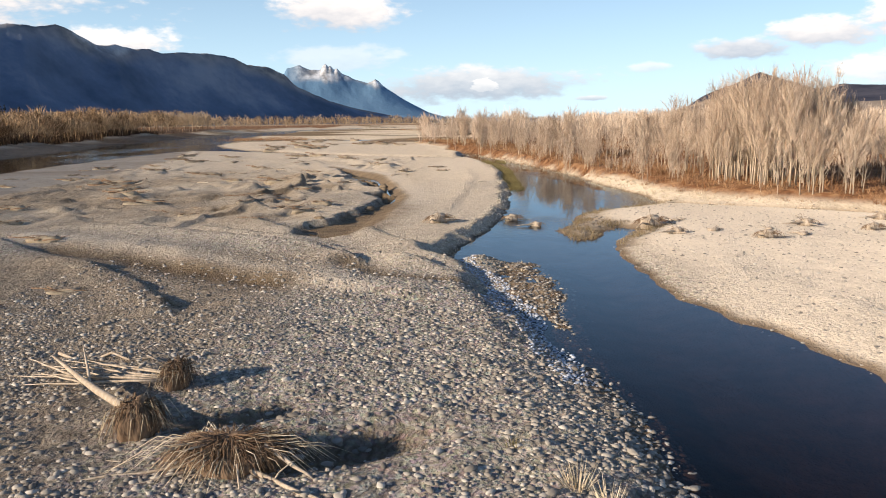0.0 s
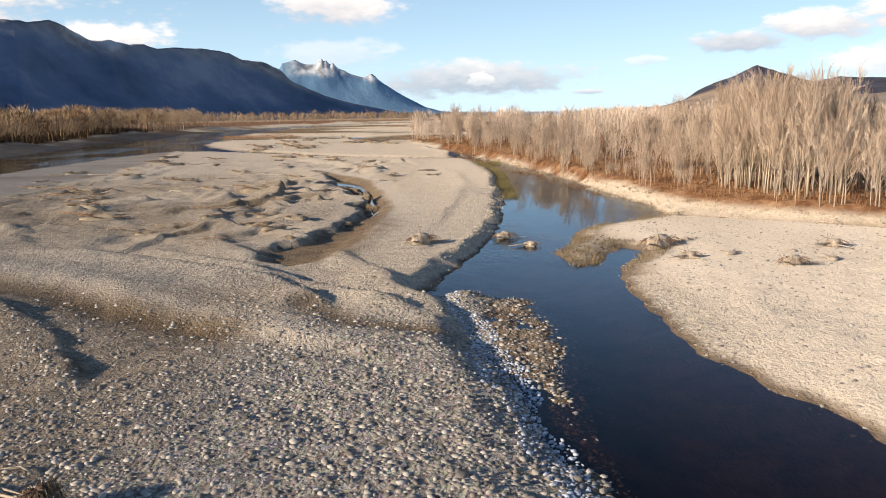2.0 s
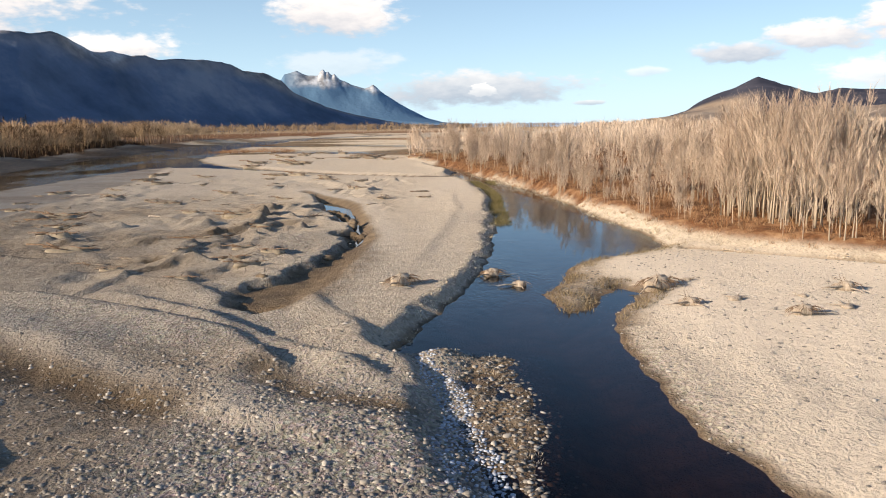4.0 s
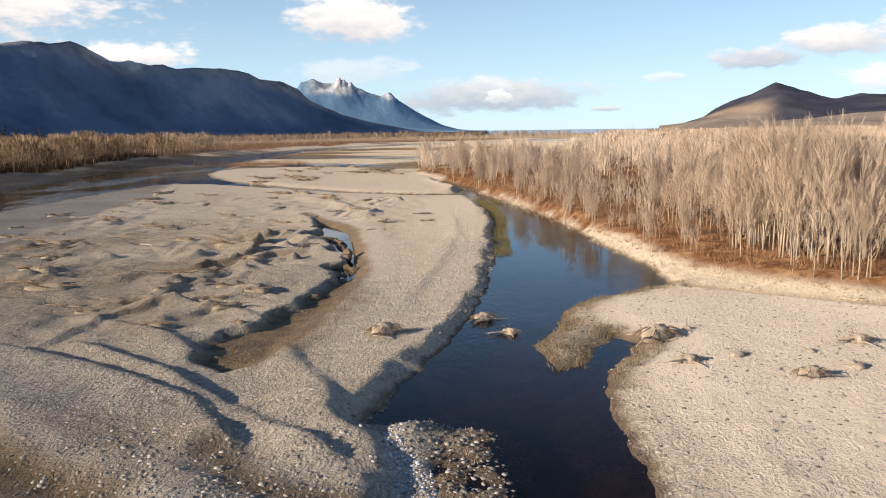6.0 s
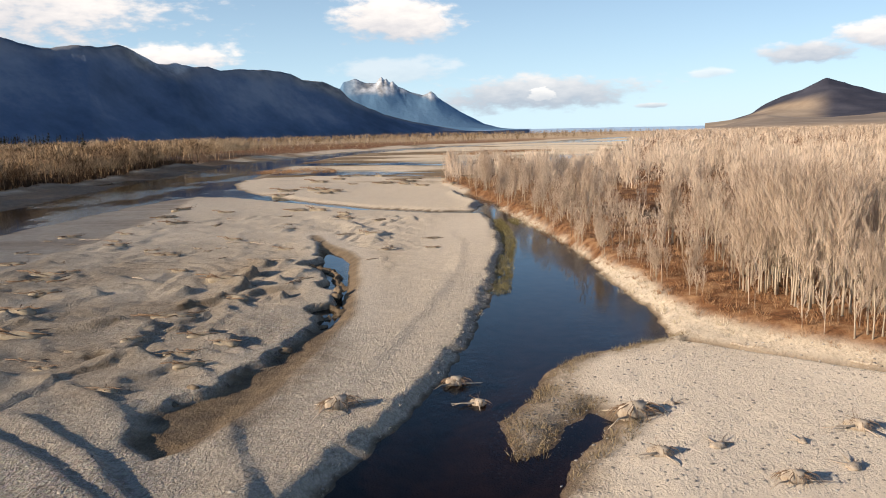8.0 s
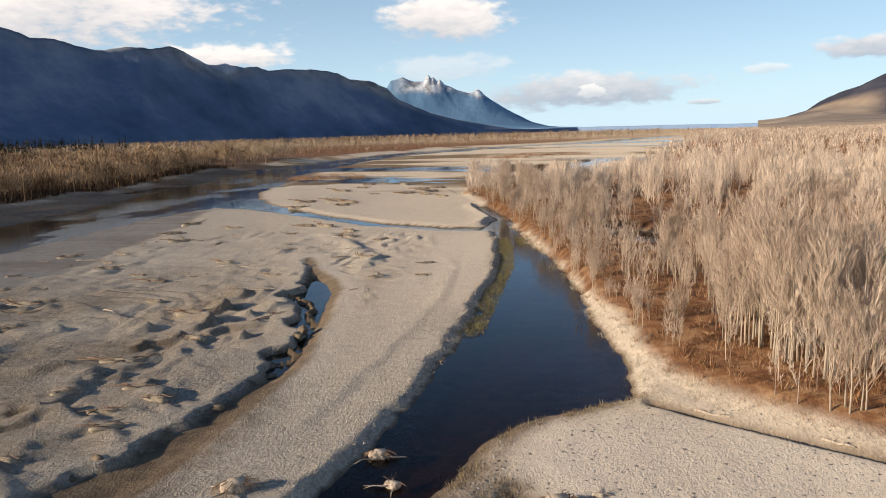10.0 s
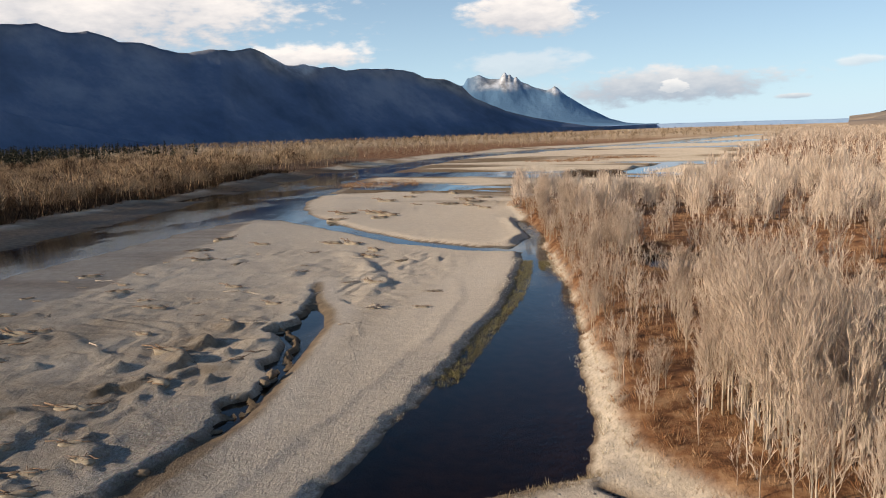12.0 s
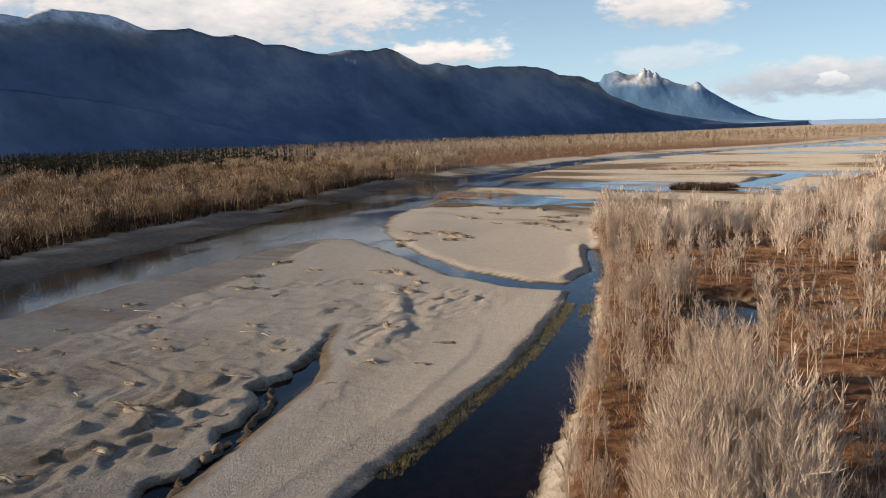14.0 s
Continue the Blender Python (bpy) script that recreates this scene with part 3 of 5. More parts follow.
    # bed, plus painted shade: far bank, western wood floor, shadow streaks on the flat
    bed_and_shade = np.maximum(wet * np.clip(0.05 + 0.45 * fbm(x * 0.10 + 0.05 * y, y, 5, 3, 7) + 0.25 * step(5, 0, river), 0, 0.5), np.maximum(step(0.12, -0.10, h - WATER_Z) * (under < 3), 0.75 * step(0, -8, west) * (y < 700) + 0.85 * step(-112, -116, x) * step(0.5, 3.0, west) * step(60, 20, river) * (y < 560)))
    weed = 0.8 * step(np.where((x < 9) & (y > 95), 0.14, np.where((x > 11) & ((y < 95) | (y > 126) | (x > 24)), 0.2, 0.5)), 0.04, h - WATER_Z) * step(-0.15, 0.0, h - WATER_Z) * (under < 3)
    mud_and_shade = np.maximum(mud_and_shade, np.maximum(weed, 0.55 * np.clip(shoal, 0, 1) * (under < 2.5)))
    return h, dict(damp=0.6 * wet, veg=veg, sand=sand, silt=np.clip(0.85 * step(-5, -12, x) * step(92, 84, y) + bar * (0.75 + 0.6 * fbm(x, y, 9, 3, 1)) * (0.5 + 0.5 * step(-12, -34, x)) * (1 - 0.75 * step(140, 200, y)), 0, 0.95), pale=np.clip(pale, 0, 1), mud_and_shade=mud_and_shade, bed_and_shade=bed_and_shade, plain=step(900, 1500, r))


def spacing(cuts):
    """Grid lines: (from, step) pairs, each up to the next."""
    out = []
    for (a, s), (b, _) in zip(cuts, cuts[1:]):
        n = max(1, int(round((b - a) / s)))
        out.extend(a + (b - a) * k / n for k in range(n))
    return np.array(out + [cuts[-1][0]])


def sheet(name, xs, ys, zs, material, covers=None):
    """A grid mesh; zs has one row for each y."""
    nx, ny = len(xs), len(ys)
    gx, gy = (np.meshgrid(xs, ys) if np.ndim(xs) == 1 else (xs, ys))
    ny, nx = gx.shape
    me = bpy.data.meshes.new(name)
    me.vertices.add(nx * ny)
    me.vertices.foreach_set("co", np.stack([gx, gy, zs], -1).astype(np.float32).ravel())
    i = (np.arange(ny - 1)[:, None] * nx + np.arange(nx - 1)).ravel()
    quads = np.stack([i, i + 1, i + nx + 1, i + nx], -1).astype(np.int32)
    me.loops.add(quads.size)
    me.loops.foreach_set("vertex_index", quads.ravel())
    me.polygons.add(len(quads))
    me.polygons.foreach_set("loop_start", np.arange(len(quads), dtype=np.int32) * 4)
    me.polygons.foreach_set("use_smooth", np.ones(len(quads), bool))
    me.update(calc_edges=True)
    for key, v in (covers or {}).items():
        me.attributes.new(key, "FLOAT", "POINT").data.foreach_set("value", np.broadcast_to(v, gx.shape).astype(np.float32).ravel())
    me.materials.append(material)
    return new(name, me)


GX = spacing([(-4600, 500), (-1600, 120), (-600, 30), (-230, 5), (-110, 1.3), (-62, 0.68), (-26, 0.40), (30, 0.7), (62, 2.5), (200, 10), (600, 60), (1600, 500), (4600, 1)])
GY = spacing([(-1500, 300), (0, 12), (40, 0.6), (52, 0.39), (128, 0.55), (190, 1.1), (320, 2), (620, 8), (1300, 40), (2200, 300), (4700, 1)])
mx, my = np.meshgrid(GX, GY)
heights, cover = land(mx, my)
slope = np.hypot(np.gradient(heights, GY, axis=0), np.gradient(heights, GX, axis=1))
cover["mud_and_shade"] = np.maximum(cover["mud_and_shade"], 0.8 * step(0.28, 0.7, slope) * cover["silt"])
ground = tagged(sheet("ground", GX, GY, heights, GROUND, cover), "grey river gravel, sand bars and rust leaf litter on a valley floor", "ground", kind="structure")


def ground_z(x, y):
    """The height of the ground sheet at one place, or at arrays of places."""
    x, y = np.atleast_1d(np.asarray(x, float)), np.atleast_1d(np.asarray(y, float))
    i = np.clip(np.searchsorted(GX, x) - 1, 0, len(GX) - 2)
    j = np.clip(np.searchsorted(GY, y) - 1, 0, len(GY) - 2)
    u, v = (x - GX[i]) / (GX[i + 1] - GX[i]), (y - GY[j]) / (GY[j + 1] - GY[j])
    return (heights[j, i] * (1 - u) + heights[j, i + 1] * u) * (1 - v) + (heights[j + 1, i] * (1 - u) + heights[j + 1, i + 1] * u) * v


WX, WY = spacing([(-320, 20), (220, 1)]), spacing([(-90, 20), (1500, 1)])
water = sheet("water", WX, WY, np.full((len(WY), len(WX)), WATER_Z) - 0.007 * np.clip(np.hypot(*np.meshgrid(WX, WY - 60)) - 800, 0, None), WATER)
tagged(water, "dark clear river water reflecting sky and trees", "river", kind="structure")

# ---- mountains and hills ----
# slope colours of both are aerial haze painted in, not scree
PEAK = mountain_material("hazy_peak_slope_and_rock", (0.105, 0.205, 0.33), (0.12, 0.23, 0.36), (0.14, 0.255, 0.39))
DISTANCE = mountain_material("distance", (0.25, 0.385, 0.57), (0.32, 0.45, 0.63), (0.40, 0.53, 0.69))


def range_mesh(name, skyline, near, far, material, tint, seed, spurs=0.10, fine=8, jag=0.07):
    """A range seen from the valley: its skyline as (azimuth, elevation) in degrees, its foot and crest at the given distances."""
    az = np.linspace(skyline[0][0], skyline[-1][0], int((skyline[-1][0] - skyline[0][0]) * fine))
    el = np.interp(az, [p[0] for p in skyline], [p[1] for p in skyline])
    el = el + jag * fbm(az * 6, az * 0 + seed, 6, 5, seed % 9) * np.clip(el, 0, 1)
    t = np.concatenate([np.linspace(0, 1, 46), np.linspace(1.03, 1.25, 8)])
    A, T = np.meshgrid(np.radians(az), t)
    foot = np.interp(az, *zip(*near))[None, :]
    top = np.interp(az, *zip(*far))[None, :] + 0 * T
    R = foot + (top - foot) * T
    x, y = 20 + R * np.sin(A), 60 + R * np.cos(A)
    crest = np.interp(az, [-30, 0], [26, 11])[None, :] + top[:1] * np.tan(np.radians(el))[None, :]


    def eased(n):
        kernel = np.hanning(2 * n + 1)
        return np.convolve(np.pad(crest[0], n, "edge"), kernel / kernel.sum(), "valid")[None, :]
    n = min(70, len(az) // 3)
    crest = eased(n) * (1 - step(0.35, 0.85, T)) + eased(max(4, n // 5)) * step(0.35, 0.85, T) * (1 - step(0.80, 1.0, T)) + crest * step(0.80, 1.0, T)
    across = R * A + 0.55 * R
    rib = 1 - np.abs(fbm(across, 0.45 * R, 560, 4, (seed + 3) % 9, 0.42))
    shape = np.clip(T, 0, 1) ** 1.15
    z = crest * shape * np.where(T > 1, 1 - (T - 1) * 2.5, 1)
    z = z + crest * spurs * (rib - 0.72) * 1.15 * np.clip(T * (1 - T) * 4, 0, 1) ** 0.7 + crest * 0.03 * fbm(x, y, 90, 4, 5) * (T < 0.97) * T
    z = z - 42 * (1 - np.clip(T * 6, 0, 1))
    return sheet(name, x, y, z, material, tint(np.degrees(A), T, rib))


MAIN_SKY = [(-100, 9.5), (-75, 9.0), (-58, 8.0), (-52.9, 8.05), (-50.8, 7.7), (-49.3, 8.25), (-46, 8.0), (-43.7, 7.05), (-41, 7.1), (-39.6, 6.6), (-38.1, 6.7), (-37.2, 6.45), (-36.3, 6.0), (-34.9, 5.98), (-34.2, 5.76), (-32.8, 5.4), (-32, 5.32), (-30.8, 5.57),
            (-29.3, 5.48), (-28, 5.62), (-27.2, 5.34), (-25.7, 4.45), (-24.5, 4.54), (-23.3, 4.29), (-22.5, 4.39), (-21.7, 4.1), (-20.4, 4.14), (-18.8, 4.17), (-17.0, 3.93), (-16.2, 3.4), (-14.9, 3.36), (-14.3, 3.1), (-13.6, 2.73), (-12.8, 1.96), (-10.6, 1.02), (-8.4, 0.48), (-6.5, 0.1), (-3, -0.5), (0, -1.1)]
PEAK_SKY = [(-19, 2.9), (-16.6, 3.2), (-14.4, 2.83), (-13.6, 2.84), (-13.35, 3.26), (-12.9, 3.36), (-12.5, 3.5), (-12.1, 3.32), (-11.7, 3.16), (-11.3, 3.18), (-11.05, 3.18), (-10.85, 3.5), (-10.65, 3.62), (-10.5, 3.38), (-10.35, 3.48), (-10.1, 3.22), (-9.9, 3.30),
            (-9.55, 2.93), (-9.1, 2.8), (-8.7, 2.55), (-7.8, 2.30), (-7.5, 2.40), (-7.25, 2.58), (-7.0, 2.42), (-6.75, 2.14), (-6.3, 1.8), (-5.2, 1.14), (-3.5, 0.26), (-1.6, -0.26), (-0.2, -0.38)]
HILL_SKY = [(11.5, -0.45), (12.6, 0.0), (14.4, 0.5), (15.3, 1.15), (16.2, 1.6), (17.4, 1.95), (18.2, 2.35), (18.8, 2.68), (19.5, 2.45), (20.5, 2.1), (21.5, 1.75), (22.5, 1.52), (23.8, 1.75), (25, 1.65), (27, 1.7), (31, 1.9), (38, 1.6), (48, 0.9), (60, 0.2)]
LOW_SKY = [(-6, -0.42), (-3, -0.35), (-0.2, -0.38), (1.0, -0.24), (2.8, -0.30), (4.0, -0.55), (5.4, -0.58), (7.6, -0.40), (10.2, -0.46), (12, -0.7), (16, -0.75)]
FOOT_SKY = [(11.5, -0.5), (13, -0.1), (15.3, 0.45), (17, 0.25), (19, 0.2), (21, 0.3), (23.6, 0.62), (27, 0.75), (34, 0.9), (50, 0.6), (62, 0)]


def main_tint(a, t, rib):
    bald = step(-33.5, -31, a) * step(-25.8, -27.2, a) + step(-17.2, -16.0, a) * step(-13.4, -14.2, a) + 0.65
    high = step(0.74, 0.93, t + 0.30 * (rib - 0.72)) * np.clip(bald, 0, 1)
    return dict(rock=np.clip(high, 0, 1), snow=step(0.88, 0.97, t + 0.45 * (rib - 0.75)) * np.maximum(step(-33, -37, a), 0.45 * step(-22, -25, a)) * 0.95)


def peak_tint(a, t, rib):
    bare = step(2.30, 2.75, np.interp(a, [p[0] for p in PEAK_SKY], [p[1] for p in PEAK_SKY]) * np.clip(t, 0, 1) ** 1.15 + 0.5 * (rib - 0.75) + 0.35 * step(-9, -7.6, a)) * step(-13.6, -11.4, a)
    return dict(rock=0.8 * bare, snow=0.75 * bare * step(-5.5, -7, a))


def hill_tint(a, t, rib):
    return dict(grass=np.clip(step(0.75, 0.45, t + 0.6 * (rib - 0.7)) * step(19.5, 17.5, a) + 0.5 * step(0.8, 0.95, rib) * step(0.7, 0.5, t), 0, 1))


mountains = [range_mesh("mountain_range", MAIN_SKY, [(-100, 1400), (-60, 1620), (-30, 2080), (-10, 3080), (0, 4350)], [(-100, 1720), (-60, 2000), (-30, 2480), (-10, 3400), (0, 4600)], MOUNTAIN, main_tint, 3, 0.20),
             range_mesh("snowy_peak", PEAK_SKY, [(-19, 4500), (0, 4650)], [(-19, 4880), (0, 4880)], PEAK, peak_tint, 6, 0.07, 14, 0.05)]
tagged(mountains[0], "hazy dark blue forested mountain range in shade with bare crest", "mountain", kind="structure")
tagged(mountains[1], "jagged peaks painted haze blue, grey rock and fresh snow behind the range", "mountain", kind="structure")
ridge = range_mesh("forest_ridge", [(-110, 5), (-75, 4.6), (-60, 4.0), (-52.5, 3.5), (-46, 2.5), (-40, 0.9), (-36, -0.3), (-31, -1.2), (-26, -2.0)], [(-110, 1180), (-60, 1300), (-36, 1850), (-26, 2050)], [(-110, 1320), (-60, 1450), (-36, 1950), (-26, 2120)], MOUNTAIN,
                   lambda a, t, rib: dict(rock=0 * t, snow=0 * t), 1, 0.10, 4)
tagged(ridge, "dark forested foothill ridge tinted haze blue below the range", "mountain", kind="structure")
hill = range_mesh("hill", HILL_SKY, [(10, 3300), (60, 3000)], [(10, 4230), (60, 4230)], HILL, hill_tint, 5, 0.16, 6)
tagged(hill, "dark scrubby hill with tawny lower slopes", "hill", kind="structure")
foothill = range_mesh("foothill", FOOT_SKY, [(10, 2500), (60, 2300)], [(10, 3200), (60, 3000)], HILL, lambda a, t, rib: dict(grass=np.clip(0.75 + 0.4 * (rib - 0.7), 0, 1)), 2, 0.10, 5)
tagged(foothill, "low pale grassy foothills", "hill", kind="structure")
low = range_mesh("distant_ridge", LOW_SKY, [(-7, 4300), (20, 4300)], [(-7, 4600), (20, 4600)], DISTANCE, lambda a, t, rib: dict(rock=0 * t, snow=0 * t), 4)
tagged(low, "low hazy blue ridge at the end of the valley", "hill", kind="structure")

# ---- trees and brush ----


def tri_mesh(name, verts, tris, material):
    """A mesh from arrays of places and triangles."""
    me = bpy.data.meshes.new(name)
    me.vertices.add(len(verts))
    me.vertices.foreach_set("co", np.asarray(verts, np.float32).ravel())
    tris = np.asarray(tris, np.int32)
    me.loops.add(tris.size)
    me.loops.foreach_set("vertex_index", tris.ravel())
    me.polygons.add(len(tris))
    me.polygons.foreach_set("loop_start", np.arange(len(tris), dtype=np.int32) * 3)
    me.update(calc_edges=True)
    me.materials.append(material)
    return me


def tube(path, radii, sides=6):
    """Places and triangles of a tapered tube along a path, closed at its tip."""
    path = np.asarray(path, float)
    rows = []
    for k, p in enumerate(path):
        way = path[min(k + 1, len(path) - 1)] - path[max(k - 1, 0)]
        way = way / (np.linalg.norm(way) + 1e-9)
        a = np.cross(way, (0.31, 0.87, 0.12))
        a /= np.linalg.norm(a) + 1e-9
        b = np.cross(way, a)
        ang = np.arange(sides) * 2 * np.pi / sides
        rows.append(p + radii[k] * (np.cos(ang)[:, None] * a + np.sin(ang)[:, None] * b))
    v = np.concatenate(rows + [path[-1:], path[:1]])
    f = []
    for k in range(len(path) - 1):
        for s in range(sides):
            i, j = k * sides + s, k * sides + (s + 1) % sides
            f += [(i, j, j + sides), (i, j + sides, i + sides)]
    n, last = len(path) * sides, (len(path) - 1) * sides
    f += [(last + s, last + (s + 1) % sides, n) for s in range(sides)] + [((s + 1) % sides, s, n + 1) for s in range(sides)]
    return v, np.array(f)


def join(parts):
    v, f, n = [], [], 0
    for a, b in parts:
        v.append(a)
        f.append(np.asarray(b) + n)
        n += len(a)
    return np.concatenate(v), np.concatenate(f)


def slivers(start, way, length, width, r):
    """Thin pointed twigs, a triangle each."""
    n = len(start)
    across = np.cross(way, r.normal(size=(n, 3)))
    across /= np.linalg.norm(across, axis=1)[:, None] + 1e-9
    v = np.stack([start - across * width[:, None] / 2, start + across * width[:, None] / 2, start + way * length[:, None]], 1).reshape(-1, 3)
    return v, np.arange(3 * n).reshape(-1, 3)


def tree_shape(seed, high, twigs, width=0.03, spread=1.0, limbs=16, sides=5, low=0.12):
    """A bare cottonwood: a straight trunk, rising limbs, side branches, and a rounded haze of fine twigs."""
    r = np.random.RandomState(seed)
    k = np.linspace(0, 1, 7)
    lean = r.normal(size=2) * 0.03 * high
    spine = np.stack([lean[0] * k**1.5 + 0.10 * np.sin(k * 5 + seed), lean[1] * k**1.5 + 0.10 * np.cos(k * 4 + seed), high * 0.88 * k], 1)
    spine -= spine[0]
    spine[0, 2] = -0.25
    wood = [tube(spine, 0.0085 * high * (1 - k * 0.92) * (1 + 0.35 * (k == 0)), sides)]
    starts, ways, reach, wide = [], [], [], []
    for i in range(limbs):
        t = low + (0.86 - low) * ((i + r.rand()) / limbs) ** 0.9
        p = np.array([np.interp(t, k, spine[:, c]) for c in range(3)])
        ang = i * 2.4 + r.rand() * 1.2
        out = np.array([np.cos(ang), np.sin(ang), 0])
        full = np.sin(np.pi * min(1.0, 0.18 + 0.78 * t)) ** 0.8       # the crown is widest above its middle
        away = 0.125 * high * spread * full * (0.6 + 0.6 * r.rand())
        rise = high * (0.36 - 0.22 * t) * (0.8 + 0.5 * r.rand())
        s = np.linspace(0, 1, 4)
        limb = p + out * (away * s**0.75)[:, None] + np.array([0, 0, 1]) * (rise * s**1.25)[:, None]
        wood.append(tube(limb, 0.0034 * high * (1 - t * 0.6) * (1 - 0.85 * s), 3))
        m = 6
        u = 0.2 + 0.8 * r.rand(m)
        q = np.stack([np.interp(u, s, limb[:, c]) for c in range(3)], 1)
        side = out * 0.32 + np.array([0, 0, 1.0]) + r.normal(size=(m, 3)) * 0.30
        side /= np.linalg.norm(side, axis=1)[:, None]
        size = high * (0.07 + 0.07 * r.rand(m))
        starts.append(q), ways.append(side), reach.append(size), wide.append(np.full(m, width * 1.9))
        n = max(3, int(twigs / limbs)) - m
        b, f = r.randint(m, size=n), r.rand(n)
        starts.append(q[b] + side[b] * (size[b] * f)[:, None])
        ways.append(side[b] * 0.6 + out * 0.15 + np.array([0, 0, 0.62]) + r.normal(size=(n, 3)) * 0.30)
        reach.append(high * (0.038 + 0.060 * r.rand(n))), wide.append(width * (0.6 + 0.7 * r.rand(n)))
    starts, ways = np.concatenate(starts), np.concatenate(ways)
    ways /= np.linalg.norm(ways, axis=1)[:, None]
    return join(wood), slivers(starts, ways, np.concatenate(reach), np.concatenate(wide), r)


def slight_tree(seed, high, twigs, width, spread=1.0, low=0.10, stray=0.24, length=1.0):
    """A bare tree for the distance: a stem and a rounded crown of upright sprays, a triangle each."""
    q = np.random.RandomState(seed)
    t, a = low + (0.80 - low) * q.rand(twigs) ** 0.8, q.rand(twigs) * 6.283
    out = np.stack([np.cos(a), np.sin(a), 0 * a], 1)
    reach = high * 0.15 * spread * (0.2 + 0.9 * q.rand(twigs) ** 0.6) * np.sin(np.pi * (0.22 + 0.70 * t))
    start = out * (reach * 0.8)[:, None] + np.array([0, 0, high])[None, :] * t[:, None]
    way = out * 0.22 * spread + np.array([0, 0, 1.0]) + q.normal(size=(twigs, 3)) * stray
    way /= np.linalg.norm(way, axis=1)[:, None]
    crown = slivers(start, way, length * high * (0.09 + 0.12 * q.rand(twigs)), width * (0.6 + 0.8 * q.rand(twigs)), q)
    stem = slivers(np.array([[0, 0, -0.3], [0, 0, -0.3]]), np.array([[0.02, 0, 1.0], [0, 0.03, 1.0]]), np.array([high * 0.9, high * 0.85]), np.array([0.22, 0.2]), q)
    return join([stem, crown])


def spruce(seed):
    """A narrow conifer of drooping boughs round a stem."""
    q = np.random.RandomState(seed)
    n = 26
    t = q.rand(n) ** 0.8
    a = q.rand(n) * 6.283
    start = np.stack([0 * t, 0 * t, 0.6 + 8.4 * t], 1)
    way = np.stack([np.cos(a), np.sin(a), -0.35 + 0 * a], 1)
    return join([tube(np.array([(0, 0, -0.2), (0, 0, 5), (0, 0, 9.6)]), np.array([0.14, 0.08, 0.01]), 3), slivers(start, way, 1.9 * (1 - t) + 0.35, 1.1 * (1 - 0.6 * t), q)])


def scatter(kinds, places, sizes, r):
    """One joined mesh of many plants: each a turned and scaled copy of one of the kinds."""
    vs, fs, n = [], [], 0
    pick, turn = r.randint(len(kinds), size=len(places)), r.rand(len(places)) * 2 * np.pi
    for i, (p, s) in enumerate(zip(places, sizes)):
        v, f = kinds[pick[i]]
        c, d = np.cos(turn[i]), np.sin(turn[i])
        w = np.empty_like(v)
        w[:, 0], w[:, 1], w[:, 2] = (v[:, 0] * c - v[:, 1] * d) * s, (v[:, 0] * d + v[:, 1] * c) * s, v[:, 2] * s
        vs.append(w + p)
        fs.append(f + n)
        n += len(v)
    return np.concatenate(vs), np.concatenate(fs)


def spots(count, box, keep, gap, r):
    """Scattered places in a box that keep(x, y) allows, about gap apart."""
    x0, x1, y0, y1 = box
    x, y = x0 + (x1 - x0) * r.rand(count), y0 + (y1 - y0) * r.rand(count)
    ok = keep(x, y)
    x, y = x[ok], y[ok]
    cell, seen = {}, []
    for i in range(len(x)):
        g = (int(x[i] // gap), int(y[i] // gap))
        if all((x[i] - x[j]) ** 2 + (y[i] - y[j]) ** 2 > gap * gap for a in (-1, 0, 1) for b in (-1, 0, 1) for j in cell.get((g[0] + a, g[1] + b), ())):
            cell.setdefault(g, []).append(i)
            seen.append(i)
    return x[seen], y[seen]


def on_ground(x, y, sink=0.0):
    return np.stack([x, y, ground_z(x, y) - sink], 1)


r = np.random.RandomState(11)


# clearings among the eastern trees: centre, radius
CLEARINGS = [(33, 221, 9.5), (34, 206, 6.5), (35, 194, 5.0), (26, 214, 4.5), (44, 205, 6.0), (52, 186, 5.0), (60, 150, 6.5), (50, 176, 9.0), (42, 168, 5.0), (30, 150, 3.5), (27, 165, 4.0), (75, 240, 8.0), (20, 262, 5.5), (2, 330, 9.0), (30, 330, 7.0), (60, 300, 7.0), (95, 190, 8.0), (8, 300, 4.0), (53, 144, 6.0), (48, 122, 5.5), (48, 236, 7.0), (18, 236, 4.0), (40, 262, 6.0)]


def in_east(x, y):
    d = area_distance(x, y, WOOD_EAST)
    thick = fbm(x, y, 7.5, 2, 3) + 0.5 * fbm(x, y, 26, 2, 5) > np.where(d > -5, 0.05, 0.16) - 0.12 * (y < 136) + 0.20 * (d > -6) * (y > 112) * (y < 150) + 0.40 * (d > -9) * (y > 132) * (y < 178)
    clear = np.ones(x.shape, bool)
    for cx, cy, cr in CLEARINGS:
        clear &= np.hypot(x - cx, y - cy) > cr * (1 + 0.3 * fbm(x, y, 5, 2, 1))
    return (d < -0.4) & clear & thick & ((d > -60) | (y > 120))


def in_shaded_gap(x, y):
    u, v = 0.98 * (x + 590) - 0.17 * (y - 640), 0.17 * (x + 590) + 0.98 * (y - 640)
    return (u / 270) ** 2 + (v / 90) ** 2 + 0.5 * fbm(x, y, 70, 3, 12) < 1


def in_west(x, y):
    d = area_distance(x, y, WOOD_WEST)
    return (d < -1.0) & (fbm(x, y, 17, 3, 6) > 0.12 - 0.9 * (d > -9)) & ~in_shaded_gap(x, y)


NEAR_KINDS = [tree_shape(100 + i, 11.5, 1500, 0.027, 0.75 + 0.09 * i) for i in range(8)]
